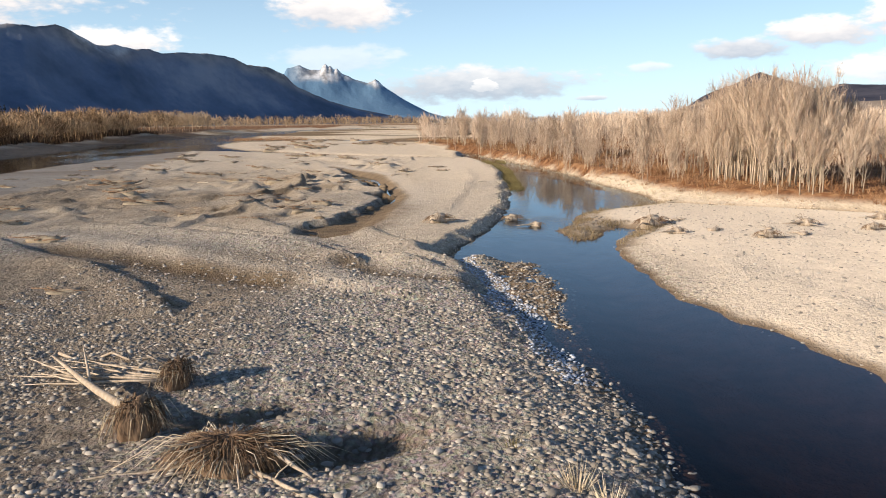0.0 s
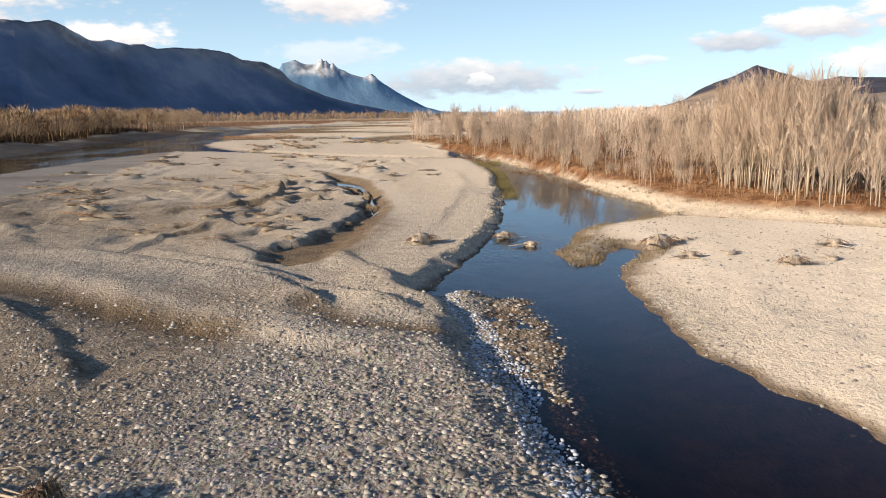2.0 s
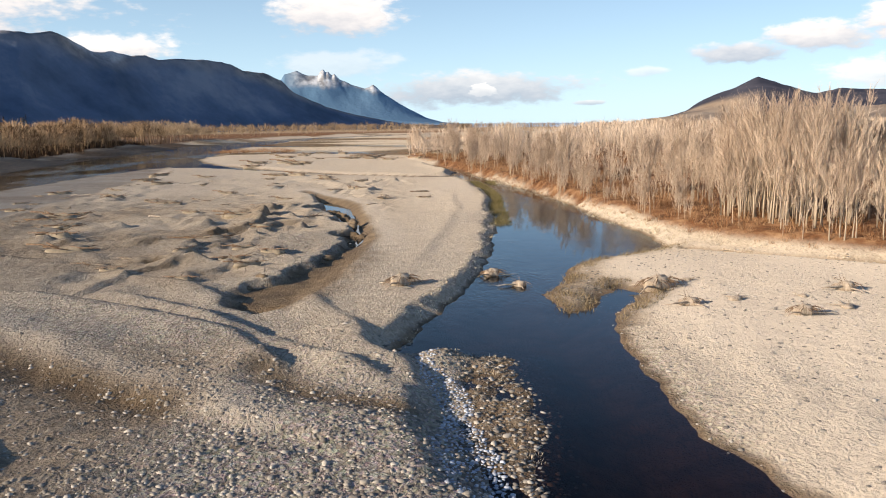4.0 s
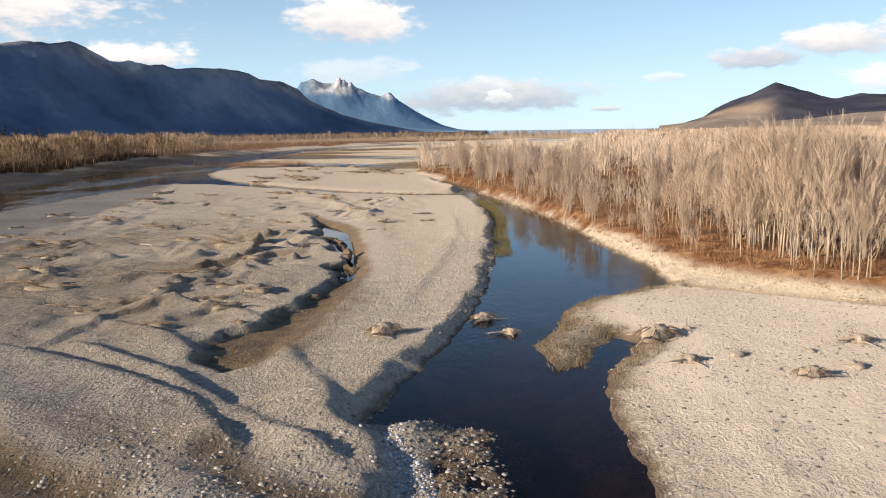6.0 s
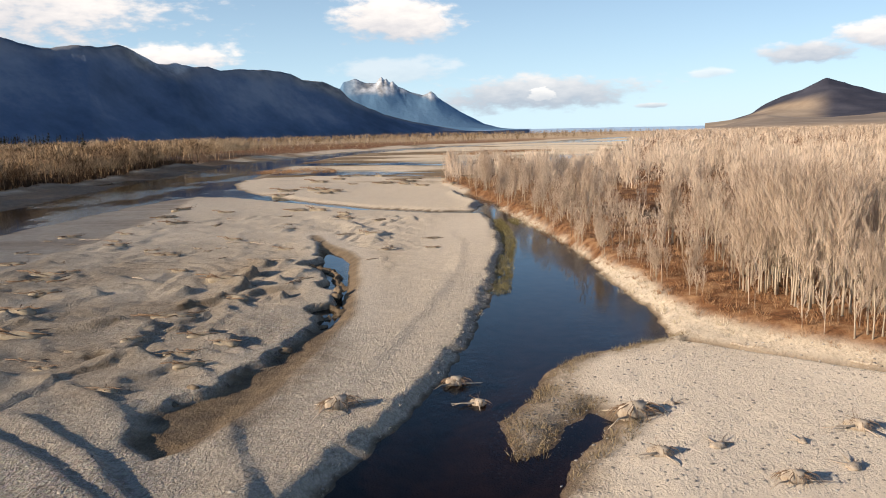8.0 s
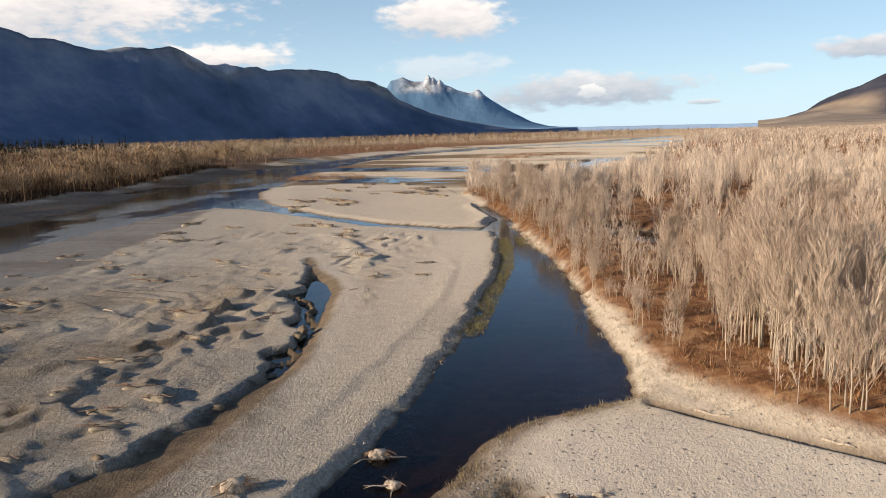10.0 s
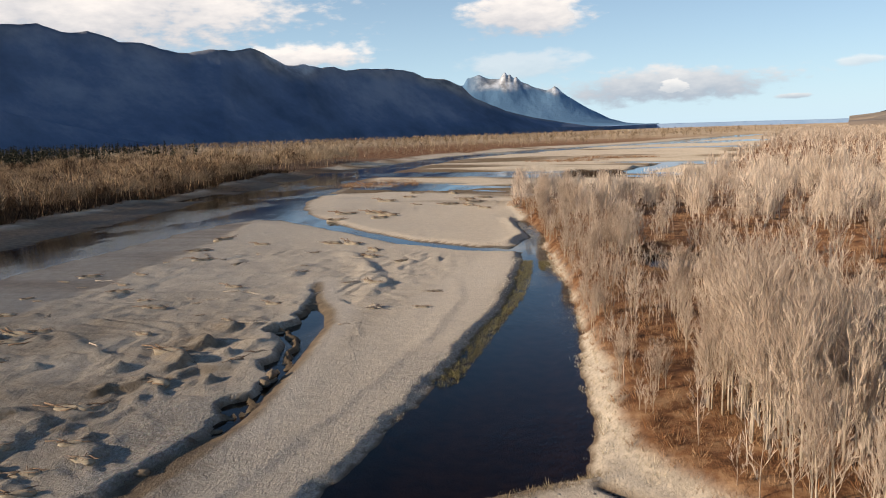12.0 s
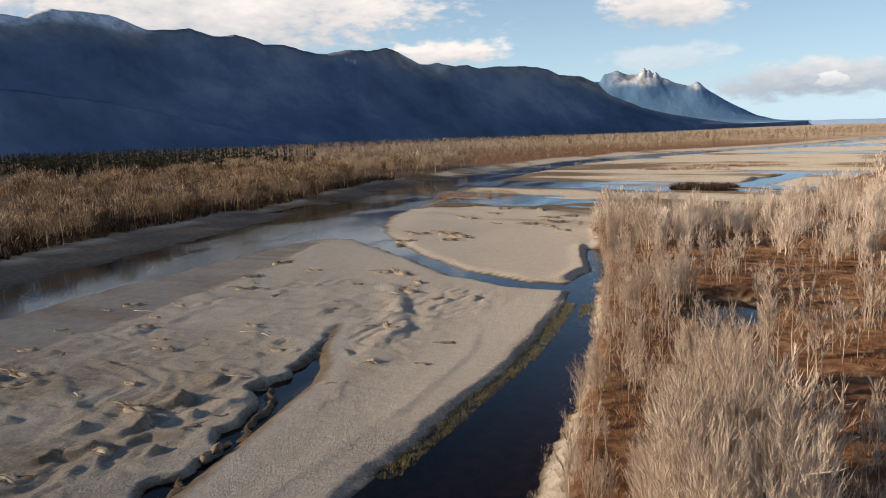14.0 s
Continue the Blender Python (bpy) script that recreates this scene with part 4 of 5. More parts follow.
MID_KINDS = [tree_shape(200 + i, 11.5, 310, 0.066, 0.75 + 0.08 * i, 6, 3, 0.15) for i in range(8)]
WEST_KINDS = [slight_tree(250 + i, 11.5, 150, 0.17, 1.5 + 0.16 * i, 0.30, 0.24, 0.8) for i in range(8)]
FAR_KINDS = [slight_tree(300 + i, 11.5, 78, 0.125, 0.9 + 0.08 * i, 0.1, 0.20, 1.15) for i in range(8)]
SIDE_KINDS = [slight_tree(310 + i, 11.5, 44, 0.25, 1.1 + 0.10 * i) for i in range(6)]
DISTANT_KINDS = [slight_tree(320 + i, 11.5, 24, 0.36, 1.2 + 0.10 * i, 0.1, 0.2, 1.5) for i in range(6)]


def east_trees():
    """The trees nearest to the creek as things, those behind as one wood."""
    cx, cy = spots(26000, (-24, 175, 60, 430), in_east, 3.9, r)
    # trees stand in close clumps
    n = r.randint(2, 8, len(cx))
    tall = np.repeat(0.50 + 0.48 * r.rand(len(cx)) + 0.18 * fbm(cx, cy, 14, 2, 5), n)
    x, y = np.repeat(cx, n) + r.normal(size=n.sum()) * 0.75, np.repeat(cy, n) + r.normal(size=n.sum()) * 0.75
    # the close stand beside the lower pool
    a, b = r.rand(84) * 6.283, r.rand(84) ** 0.5
    x, y = np.append(x, 40.0 + 5.2 * b * np.cos(a)), np.append(y, 140.0 + 13.5 * b * np.sin(a) - 0.3 * 5.2 * b * np.cos(a))
    tall = np.append(tall, np.full(84, 1.13))
    d = -area_distance(x, y, WOOD_EAST)
    x, y, tall, d = x[d > 0.5], y[d > 0.5], tall[d > 0.5], d[d > 0.5]
    size = tall * (0.80 + 0.28 * r.rand(len(x))) * np.where((y > 134) & (y < 225) & (tall < 1.05), 0.55 + 0.45 * step(3, 12, d), 1.0)
    order = np.argsort(np.where((y > 112) & (y < 300) & (x < 64), d + np.abs(y - 160) * 0.05, 1e9))
    near, rest = order[:300], order[300:]
    trees = []
    for i, (wood, crown) in enumerate(NEAR_KINDS):
        t = tagged(new("tree"), "slender bare cottonwood with pale bark and tan twigs", "tree", "cottonwoods along the creek")
        for name, shape, mat in (("trunk", wood, BARK), ("crown", crown, TWIG)):
            new(name, tri_mesh(name, *shape, mat)).parent = t
        trees.append(t)
    used = [False] * len(trees)
    for k in near:
        i = r.randint(len(trees))
        m = Matrix.LocRotScale((x[k], y[k], float(ground_z(x[k], y[k])[0]) - 0.05), Euler((0, 0, r.rand() * 6.28)), None)
        s = float(size[k])
        if used[i]:
            t = copy_thing(trees[i], m)
        else:
            used[i], t = True, trees[i]
            t.matrix_basis = m
        t.scale = (s, s, s)
    far_off = (np.hypot(x[rest] - 30, y[rest] - 80) > 180) | (x[rest] > 80)
    for name, idx, kinds in (("cottonwood_grove", rest[~far_off], [join(k) for k in MID_KINDS]), ("far_cottonwood_grove", rest[far_off], FAR_KINDS)):
        v, f = scatter(kinds, on_ground(x[idx], y[idx], 0.1), size[idx], r)
        tagged(new(name, tri_mesh(name, v, f, TWIG)), "dense grove of bare tan cottonwoods behind the creek", "trees", kind="stuff")


def far_woods():
    box = (-30, 900, 430, 1500)
    x, y = spots(17000, box, lambda a, b: area_distance(a, b, WOOD_EAST) < -1, 6.0, r)
    v, f = scatter(DISTANT_KINDS, on_ground(x, y, 0.1), 0.65 + 0.40 * r.rand(len(x)), r)
    tagged(new("eastern_woods", tri_mesh("eastern_woods", v, f, TWIG)), "distant bare tan woods on the valley floor", "trees", kind="stuff")
    x, y = spots(9000, (150, 500, 60, 430), lambda a, b: area_distance(a, b, WOOD_EAST) < -1, 4.9, r)
    v, f = scatter(SIDE_KINDS, on_ground(x, y, 0.1), 0.6 + 0.35 * r.rand(len(x)), r)
    tagged(new("side_woods", tri_mesh("side_woods", v, f, TWIG)), "bare tan woods behind the gravel beach", "trees", kind="stuff")
    x, y = spots(22000, (-330, -120, 60, 620), in_west, 4.1, r)
    d = -area_distance(x, y, WOOD_WEST)
    s = 0.88 + 0.45 * r.rand(len(x)) + 0.28 * fbm(x, y, 25, 2, 7)
    pale = y > 520 + 60 * fbm(x, y, 40, 2, 3)
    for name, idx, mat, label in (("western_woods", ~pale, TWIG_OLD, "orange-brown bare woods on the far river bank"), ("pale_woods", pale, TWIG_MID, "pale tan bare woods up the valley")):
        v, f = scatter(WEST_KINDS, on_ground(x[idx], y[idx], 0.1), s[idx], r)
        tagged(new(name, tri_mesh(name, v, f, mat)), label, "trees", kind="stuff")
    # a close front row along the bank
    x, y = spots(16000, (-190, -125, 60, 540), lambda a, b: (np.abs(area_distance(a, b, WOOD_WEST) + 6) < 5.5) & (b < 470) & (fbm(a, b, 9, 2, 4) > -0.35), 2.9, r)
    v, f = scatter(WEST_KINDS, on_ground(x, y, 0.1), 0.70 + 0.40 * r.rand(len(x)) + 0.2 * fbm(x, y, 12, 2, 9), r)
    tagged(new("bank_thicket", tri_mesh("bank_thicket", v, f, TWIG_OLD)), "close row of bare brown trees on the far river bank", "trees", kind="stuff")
    # near-black shrubs added to stand in for shade under the western trees
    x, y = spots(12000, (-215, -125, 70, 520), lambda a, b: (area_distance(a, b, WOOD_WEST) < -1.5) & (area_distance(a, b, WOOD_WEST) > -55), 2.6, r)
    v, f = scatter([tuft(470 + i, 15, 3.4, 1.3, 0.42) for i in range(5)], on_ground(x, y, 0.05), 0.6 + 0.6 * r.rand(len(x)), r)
    tagged(new("shrub_layer", tri_mesh("shrub_layer", v, f, SHADE_SHRUB)), "near-black shrubs added as shade under the far bank trees", "undergrowth", kind="stuff")
    # dark conifers added to fill a shaded gap deeper in the western woods
    x, y = spots(9000, (-1050, -300, 400, 1060), in_shaded_gap, 5.0, r)
    v, f = scatter([spruce(700 + i) for i in range(4)], on_ground(x, y, 0.1), 1.6 + 0.6 * r.rand(len(x)), r)
    tagged(new("conifer_stand", tri_mesh("conifer_stand", v, f, CONIFER)), "dark conifers added for a shaded gap in the bare western woods", "trees", kind="stuff")
    x, y = spots(24000, (-1500, 900, 300, 1900), lambda a, b: in_west(a, b) & ~((a > -330) & (b < 620)), 6.8, r)
    v, f = scatter(DISTANT_KINDS, on_ground(x, y, 0.1), 0.8 + 0.45 * r.rand(len(x)), r)
    tagged(new("valley_woods", tri_mesh("valley_woods", v, f, TWIG_MID)), "tan bare woods across the valley floor", "trees", kind="stuff")


def tuft(seed, blades, high, spread, width):
    q = np.random.RandomState(seed)
    a, d = q.rand(blades) * 6.283, q.rand(blades) ** 0.7 * spread
    start = np.stack([np.cos(a) * d, np.sin(a) * d, 0 * a - 0.05], 1)
    way = np.stack([np.cos(a) * (0.3 + 0.5 * q.rand(blades)), np.sin(a) * (0.3 + 0.5 * q.rand(blades)), 0.6 + q.rand(blades)], 1)
    way /= np.linalg.norm(way, axis=1)[:, None]
    return slivers(start, way, high * (0.5 + 0.7 * q.rand(blades)), width * (0.6 + 0.8 * q.rand(blades)), q)


def brush():
    kinds = [tuft(400 + i, 34, 1.05, 0.9, 0.06) for i in range(6)]
    x, y = spots(16000, (-24, 120, 90, 330), lambda a, b: area_distance(a, b, WOOD_EAST) < 0.6, 1.5, r)
    d = -area_distance(x, y, WOOD_EAST)
    ok = (d < 22) | (r.rand(len(x)) < 0.5)
    x, y, d = x[ok], y[ok], d[ok]
    v, f = scatter(kinds, on_ground(x, y, 0.05), (0.45 + 0.75 * r.rand(len(x))) * np.where(d < 2, 0.55, 1), r)
    tagged(new("undergrowth", tri_mesh("undergrowth", v, f, BRUSH)), "rust-red brush and dead grass under the trees", "undergrowth", kind="stuff")
    x, y = spots(12000, (-24, 110, 85, 330), lambda a, b: np.abs(area_distance(a, b, WOOD_EAST) + 4.6) < 5.0, 0.95, r)
    v, f = scatter(kinds, on_ground(x, y, 0.05), 0.35 + 0.55 * r.rand(len(x)) ** 2, r)
    tagged(new("edge_brush", tri_mesh("edge_brush", v, f, BRUSH)), "rust-orange grass and brush along the wood's edge", "undergrowth", kind="stuff")
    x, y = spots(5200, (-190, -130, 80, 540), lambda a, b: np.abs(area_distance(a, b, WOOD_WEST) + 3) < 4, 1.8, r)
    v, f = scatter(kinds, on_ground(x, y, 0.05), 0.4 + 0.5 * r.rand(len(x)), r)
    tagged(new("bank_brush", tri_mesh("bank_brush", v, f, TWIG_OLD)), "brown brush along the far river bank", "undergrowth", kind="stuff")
    x, y = spots(700, (-128, -78, 405, 462), lambda a, b: ((a + 104) / 24) ** 2 + ((b - 430) / 18) ** 2 < 1, 1.6, r)
    v, f = scatter(kinds, on_ground(x, y, 0.05), 0.9 + 0.8 * r.rand(len(x)), r)
    tagged(new("island_brush", tri_mesh("island_brush", v, f, BRUSH)), "rust willow brush on a gravel island", "undergrowth", kind="stuff")
    x, y = spots(420, (-20, 12, 462, 486), lambda a, b: ((a + 4) / 15) ** 2 + ((b - 474) / 10) ** 2 + 0.4 * fbm(a, b, 6, 2, 4) < 1, 1.5, r)
    v, f = scatter([tuft(480 + i, 26, 3.6, 1.4, 0.30) for i in range(4)], on_ground(x, y, 0.05), 0.6 + 0.4 * r.rand(len(x)), r)
    tagged(new("dark_thicket", tri_mesh("dark_thicket", v, f, SHADE_SHRUB)), "dark thicket standing on the far gravel flats", "thicket", kind="stuff")
    x, y = spots(900, (-60, 26, 585, 660), lambda a, b: ((a + 17) / 44) ** 2 + ((b - 620 - 0.5 * (a + 17)) / 14) ** 2 < 1, 2.4, r)
    v, f = scatter(kinds, on_ground(x, y, 0.05), 1.2 + 1.2 * r.rand(len(x)), r)
    tagged(new("flat_brush", tri_mesh("flat_brush", v, f, BRUSH)), "rust willow brush on the far gravel flats", "undergrowth", kind="stuff")
    # sparse tufts along the creek margins
    weeds = [tuft(430 + i, 18, 0.5, 0.3, 0.045) for i in range(5)]
    x, y = spots(16000, (-3, 26, 52, 225), lambda a, b: (np.abs(area_distance(a, b, CREEK) - 0.6) < 0.8) & (((a < 9) & (b > 92)) | (fbm(a, b, 4, 2, 5) > 0.55)), 0.42, r)
    v, f = scatter(weeds, on_ground(x, y, 0.03), 0.25 + 0.4 * r.rand(len(x)), r)
    tagged(new("margin_grass", tri_mesh("margin_grass", v, f, STRAW)), "short straw-coloured grass along the water's edge", "grass", kind="stuff")
    x, y = spots(9000, (-4, 30, 126, 262), lambda a, b: (np.abs(area_distance(a, b, WOOD_EAST) - 1.1) < 1.5) & (fbm(a, b, 3, 2, 8) > -0.2), 0.6, r)
    v, f = scatter(weeds, on_ground(x, y, 0.03), 0.6 + 1.0 * r.rand(len(x)) ** 2, r)
    tagged(new("bank_grass", tri_mesh("bank_grass", v, f, STRAW)), "ragged pale grass on the sandy creek bank", "grass", kind="stuff")
    x, y = spots(9000, (9, 26, 96, 128), lambda a, b: (np.abs(area_distance(a, b, CREEK) - 0.5) < 0.8) & (fbm(a, b, 3, 2, 9) > -0.3), 0.42, r)
    v, f = scatter(weeds, np.stack([x, y, np.maximum(ground_z(x, y), WATER_Z) - 0.03], 1), 0.5 + 0.7 * r.rand(len(x)), r)
    tagged(new("shore_weed", tri_mesh("shore_weed", v, f, REED)), "short brown reed along the beach's wet edge", "reed", kind="stuff")
    x, y = spots(5200, (2, 9.5, 146, 222), lambda a, b: (np.abs(area_distance(a, b, CREEK) + 1.0) < 1.5) & (a < 9), 0.36, r)
    v, f = scatter(weeds, np.stack([x, y, np.full(len(x), WATER_Z - 0.02)], 1), 0.6 + 0.7 * r.rand(len(x)), r)
    tagged(new("water_weed", tri_mesh("water_weed", v, f, GREEN)), "olive green weed in the creek shallows", "weed", kind="stuff")


def saplings():
    """Small bare trees in the thin belt between the creek and the wood."""
    x, y = spots(2600, (10, 75, 100, 240), lambda a, b: (np.abs(area_distance(a, b, WOOD_EAST) + 6.5) < 5.5) & (fbm(a, b, 6, 2, 9) > -0.2), 2.0, r)
    v, f = scatter([join(k) for k in MID_KINDS], on_ground(x, y, 0.05), 0.30 + 0.38 * r.rand(len(x)), r)
    tagged(new("saplings", tri_mesh("saplings", v, f, TWIG)), "slight bare tan saplings along the wood's edge", "trees", kind="stuff")


east_trees()
saplings()
far_woods()
brush()

# ---- driftwood, stumps and stones ----


def part(name, shape, material, parent, label=""):
    ob = new(name, tri_mesh(name, *shape, material))
    ob.parent = parent
    if label:
        tagged(ob, label)
    return ob


def bent(a, b, q, wave=0.06, n=7):
    """A slightly crooked path from a to b."""
    a, b = np.array(a, float), np.array(b, float)
    k = np.linspace(0, 1, n)[:, None]
    off = q.normal(size=(n, 3)) * wave * np.linalg.norm(b - a)
    off[0] = off[-1] = 0
    return a + (b - a) * k + off


def root_plate(centre, q, size, count, facing, arch=0.0):
    """Roots that fan out from a trunk's foot; with arch they bend over to the ground."""
    out = []
    facing = np.array(facing, float)
    for _ in range(count):
        way = q.normal(size=3) + facing * 0.6
        way[2] = way[2] * 0.9 + 0.1
        way /= np.linalg.norm(way)
        end = centre + way * size * (0.5 + 0.6 * q.rand())
        thick = size * (0.5 + 0.8 * q.rand()) * (0.32 if arch else 1.0)
        if arch and q.rand() < arch:
            a = q.rand() * 6.283
            flat = np.array([np.cos(a), np.sin(a) * 0.7, 0])
            start = centre + flat * size * 0.12
            peak = centre + flat * size * (0.3 + 0.2 * q.rand()) + np.array([0, 0, size * 0.25 * q.rand()])
            end = centre + flat * size * (0.65 + 0.5 * q.rand())
            end[2] = 0.15 * size * q.rand()
            out.append(tube(np.array([start, peak, (peak + end) / 2 + np.array([0, 0, 0.1 * size]) + flat * 0.1 * size, end]), thick * np.array([0.07, 0.055, 0.04, 0.012]), 5))
            continue
        droop = end + np.array([q.normal() * 0.15, q.normal() * 0.15, -0.25 * q.rand()]) * size
        out.append(tube(np.array([centre, (centre + end) / 2 + q.normal(size=3) * 0.06 * size, end, droop]), thick * np.array([0.085, 0.055, 0.03, 0.008]), 5))
    return join(out)


def clod(q, centre, size):
    """A lumpy mass of earth and wood."""
    bm = bmesh.new()
    bmesh.ops.create_icosphere(bm, subdivisions=3, radius=1)
    for v in bm.verts:
        v.co = v.co * (1 + 0.35 * noise.noise(v.co * 1.7 + Vector(centre)) + 0.18 * noise.noise(v.co * 5))
    bm.verts.index_update()
    v = np.array([tuple(w.co) for w in bm.verts]) * np.asarray(size) + centre
    f = np.array([[w.index for w in face.verts] for face in bm.faces])
    bm.free()
    return v, f


def log(x, y, turn, length, radius, seed, label="bleached driftwood log lying on gravel", lift=0.0, tilt=0.0):
    q = np.random.RandomState(seed)
    ob = tagged(new("driftwood_log"), label, "driftwood")
    path = bent((-length / 2, 0, radius * 0.7), (length / 2, 0, radius * 0.7), q, 0.02)
    part("trunk", tube(path, radius * np.linspace(1, 0.5, len(path)), 8), DRIFT, ob)
    for k in range(2):
        p = path[2 + 2 * k]
        part("branch", tube(bent(p, p + np.array([0.3, (0.5 - k) * 1.4, 0.5]) * min(1.0, length / 3), q, 0.05, 4), radius * np.array([0.45, 0.3, 0.2, 0.05]), 5), DRIFT, ob)
    ob.matrix_basis = pose(x, y, float(ground_z(x, y)[0]) + lift, 0, tilt, turn)
    return ob


def snag_kind(seed, label, tall=0.9):
    """A stranded stump: a lumpy body with roots and a few sticks."""
    q = np.random.RandomState(seed)
    ob = tagged(new("stump"), label, "driftwood", "stumps stranded on the bars")
    part("body", clod(q, (0, 0, 0.22 * tall), np.array([0.5, 0.36, 0.36 * tall])), DRIFT, ob, "weathered pale stump")
    part("root_tangle", root_plate(np.array([0.1, 0, 0.3 * tall]), q, 0.95 * tall, 46, (0, 0, 0.0), 0.85), ROOTS, ob, "brown root tangle")
    for k in range(3):
        a = q.rand() * 6.28
        e = np.array([np.cos(a), np.sin(a), 0.12]) * (0.9 + q.rand())
        part("stick", tube(bent((0, 0, 0.2), e, q, 0.05, 4), np.array([0.05, 0.045, 0.03, 0.01]), 5), DRIFT, ob)
    return ob


def jam_kind(seed):
    """A low drift pile of crossed sticks."""
    q = np.random.RandomState(seed)
    ob = tagged(new("drift_pile"), "low pile of grey driftwood sticks and silt", "driftwood", "drift piles on the sand bar")
    part("silt_mound", clod(q, (0, 0, -0.05), np.array([1.5, 0.55, 0.44])), SILT, ob, "grey silt caught among the sticks")
    for k in range(7):
        a = q.normal() * 0.5
        c = np.array([q.normal() * 0.6, q.normal() * 0.3, 0.22 + 0.2 * q.rand()])
        d = np.array([np.cos(a), np.sin(a), q.normal() * 0.12]) * (0.7 + 0.9 * q.rand())
        part("stick", tube(bent(c - d, c + d, q, 0.03, 4), np.array([0.06, 0.055, 0.045, 0.015]) * (0.5 + 0.6 * q.rand()), 5), ROOTS, ob)
    return ob


def put(kinds, k, x, y, turn, s, base=None):
    """The first use places the model itself, later ones a copy."""
    ob, used = kinds[k]
    z = float(ground_z(x, y)[0]) - 0.06 if base is None else base
    m = pose(x, y, z, 0, 0, turn)
    if used:
        ob = copy_thing(ob, m)
    else:
        kinds[k][1] = True
        ob.matrix_basis = m
    ob.scale = (s, s, s)
    return ob


def shag(q, centre, size, count, thick, swing=1.0):
    """Fine roots and dead grass that fall over a mound from its top to the ground."""
    out = []
    centre, size = np.array(centre, float), np.array(size, float)
    for _ in range(count):
        a, k = q.rand() * 6.283, q.rand() ** 0.6
        flat = np.array([np.cos(a), np.sin(a), 0.0])
        top = centre + flat * size * 0.75 * k + np.array([0, 0, size[2] * math.sqrt(max(0.05, 1 - (0.8 * k) ** 2))])
        away = size * flat * (0.25 + 0.5 * q.rand()) * swing + q.normal(size=3) * 0.10
        mid = top + 0.55 * away + np.array([0, 0, 0.06 * q.normal()])
        end = top + away + q.normal(size=3) * 0.08
        end[2] = centre[2] + (top[2] - centre[2]) * (0.05 + 0.45 * q.rand())
        out.append(tube(np.array([top, mid, end]), thick * (0.6 + 0.8 * q.rand()) * np.array([1.0, 0.8, 0.25]), 3))
    return join(out)


def root_mass(x, y, turn, size, seed, label, fibres=260, poles=()):
    """An upturned root mass: an earth mound under shaggy roots, with bare poles reaching from it."""
    q = np.random.RandomState(seed)
    ob = tagged(new("driftwood_tree"), label, "driftwood")
    mound = part("root_ball", clod(q, (0, 0, size[2] * 0.35), np.array(size) * np.array([0.8, 0.8, 0.7])), ROOTS, ob, "brown earth and root mass")
    part("root_tangle", shag(q, (0, 0, 0.05), size, fibres, 0.016), ROOTS, mound, "shaggy brown fine roots")
    part("dry_grass", shag(q, (0, 0, 0.05), np.array(size) * np.array([1.25, 1.25, 0.95]), fibres // 5, 0.013, 1.3), STRAW, mound, "straw-coloured dry strands")
    for a, b, radius in poles:
        part("pole", tube(bent(a, b, q, 0.006, 6), radius * np.array([1, 0.95, 0.85, 0.7, 0.5, 0.2]), 7), DRIFT, ob, "bleached barkless pole")
    ob.matrix_basis = pose(x, y, float(ground_z(x, y)[0]) - 0.08, 0, 0, turn)
    return ob


root_mass(-8.4, 55.6, 133, (0.55, 0.75, 1.25), 21, "bleached fallen trunk with brown root mass on gravel", 220,
          [((0.2, 0, 0.5), (8.6, 0.2, 0.75), 0.16), ((4.6, 0.05, 0.5), (8.4, -0.9, 1.15), 0.06), ((6.4, 0.1, 0.5), (8.9, 1.0, 0.75), 0.055), ((5.4, 0.1, 0.45), (8.2, 0.9, 0.35), 0.045)])
root_mass(-8.9, 60.2, 166, (0.5, 0.7, 1.05), 22, "bundle of thin stranded poles with a brown root disc", 200,
          [((0.2, 0.25 * k - 0.6, 0.35 + 0.04 * k), (5.6 + 0.5 * (k % 3), 0.55 * k - 1.6, 0.22 + 0.1 * (k % 2)), 0.05) for k in range(7)])
root_mass(-4.9, 53.7, 188, (1.75, 1.05, 0.95), 23, "upturned brown root mass with shaggy roots and pale poles", 520,
          [((0.6, 0.2, 0.3), (5.2, 0.9, 0.12), 0.05), ((0.5, -0.2, 0.3), (4.4, -0.6, 0.1), 0.045), ((0.8, 0.5, 0.25), (4.0, 1.8, 0.1), 0.035), ((-1.0, 0.3, 0.75), (-2.5, 1.5, 0.15), 0.085), ((-1.1, -0.3, 0.6), (-2.9, -0.9, 0.1), 0.05), ((-0.3, 0.9, 0.5), (-0.5, 1.9, 0.08), 0.04)])
log(-13.0, 63.6, -14, 5.2, 0.07, 24, "thin pale pole lying across the gravel")
log(-3.0, 52.2, -38, 3.4, 0.09, 25)

STUMPS = [[snag_kind(31, "brown drift stump with bleached roots on the gravel bar", 1.0), False], [snag_kind(32, "weathered stump half buried in pale gravel", 0.8), False], [snag_kind(33, "low root clump with sticks stranded by high water", 0.6), False]]
for k, (x, y, a, s) in enumerate([(18.4, 106.4, 20, 2.1), (19.0, 99.4, -10, 1.35), (22.5, 100.6, 30, 1.0), (25.3, 96.0, 5, 1.3), (31.5, 104.0, -20, 1.5), (29.0, 98.0, 60, 1.0), (-1.3, 105.6, 35, 1.7), (-10.6, 176.4, 20, 1.5), (21, 108, 0, 0.8), (36, 101, 15, 1.2), (40, 108, -30, 1.3), (27.5, 101.5, 80, 0.7)]):
    put(STUMPS, k % 3, x, y, a, s)
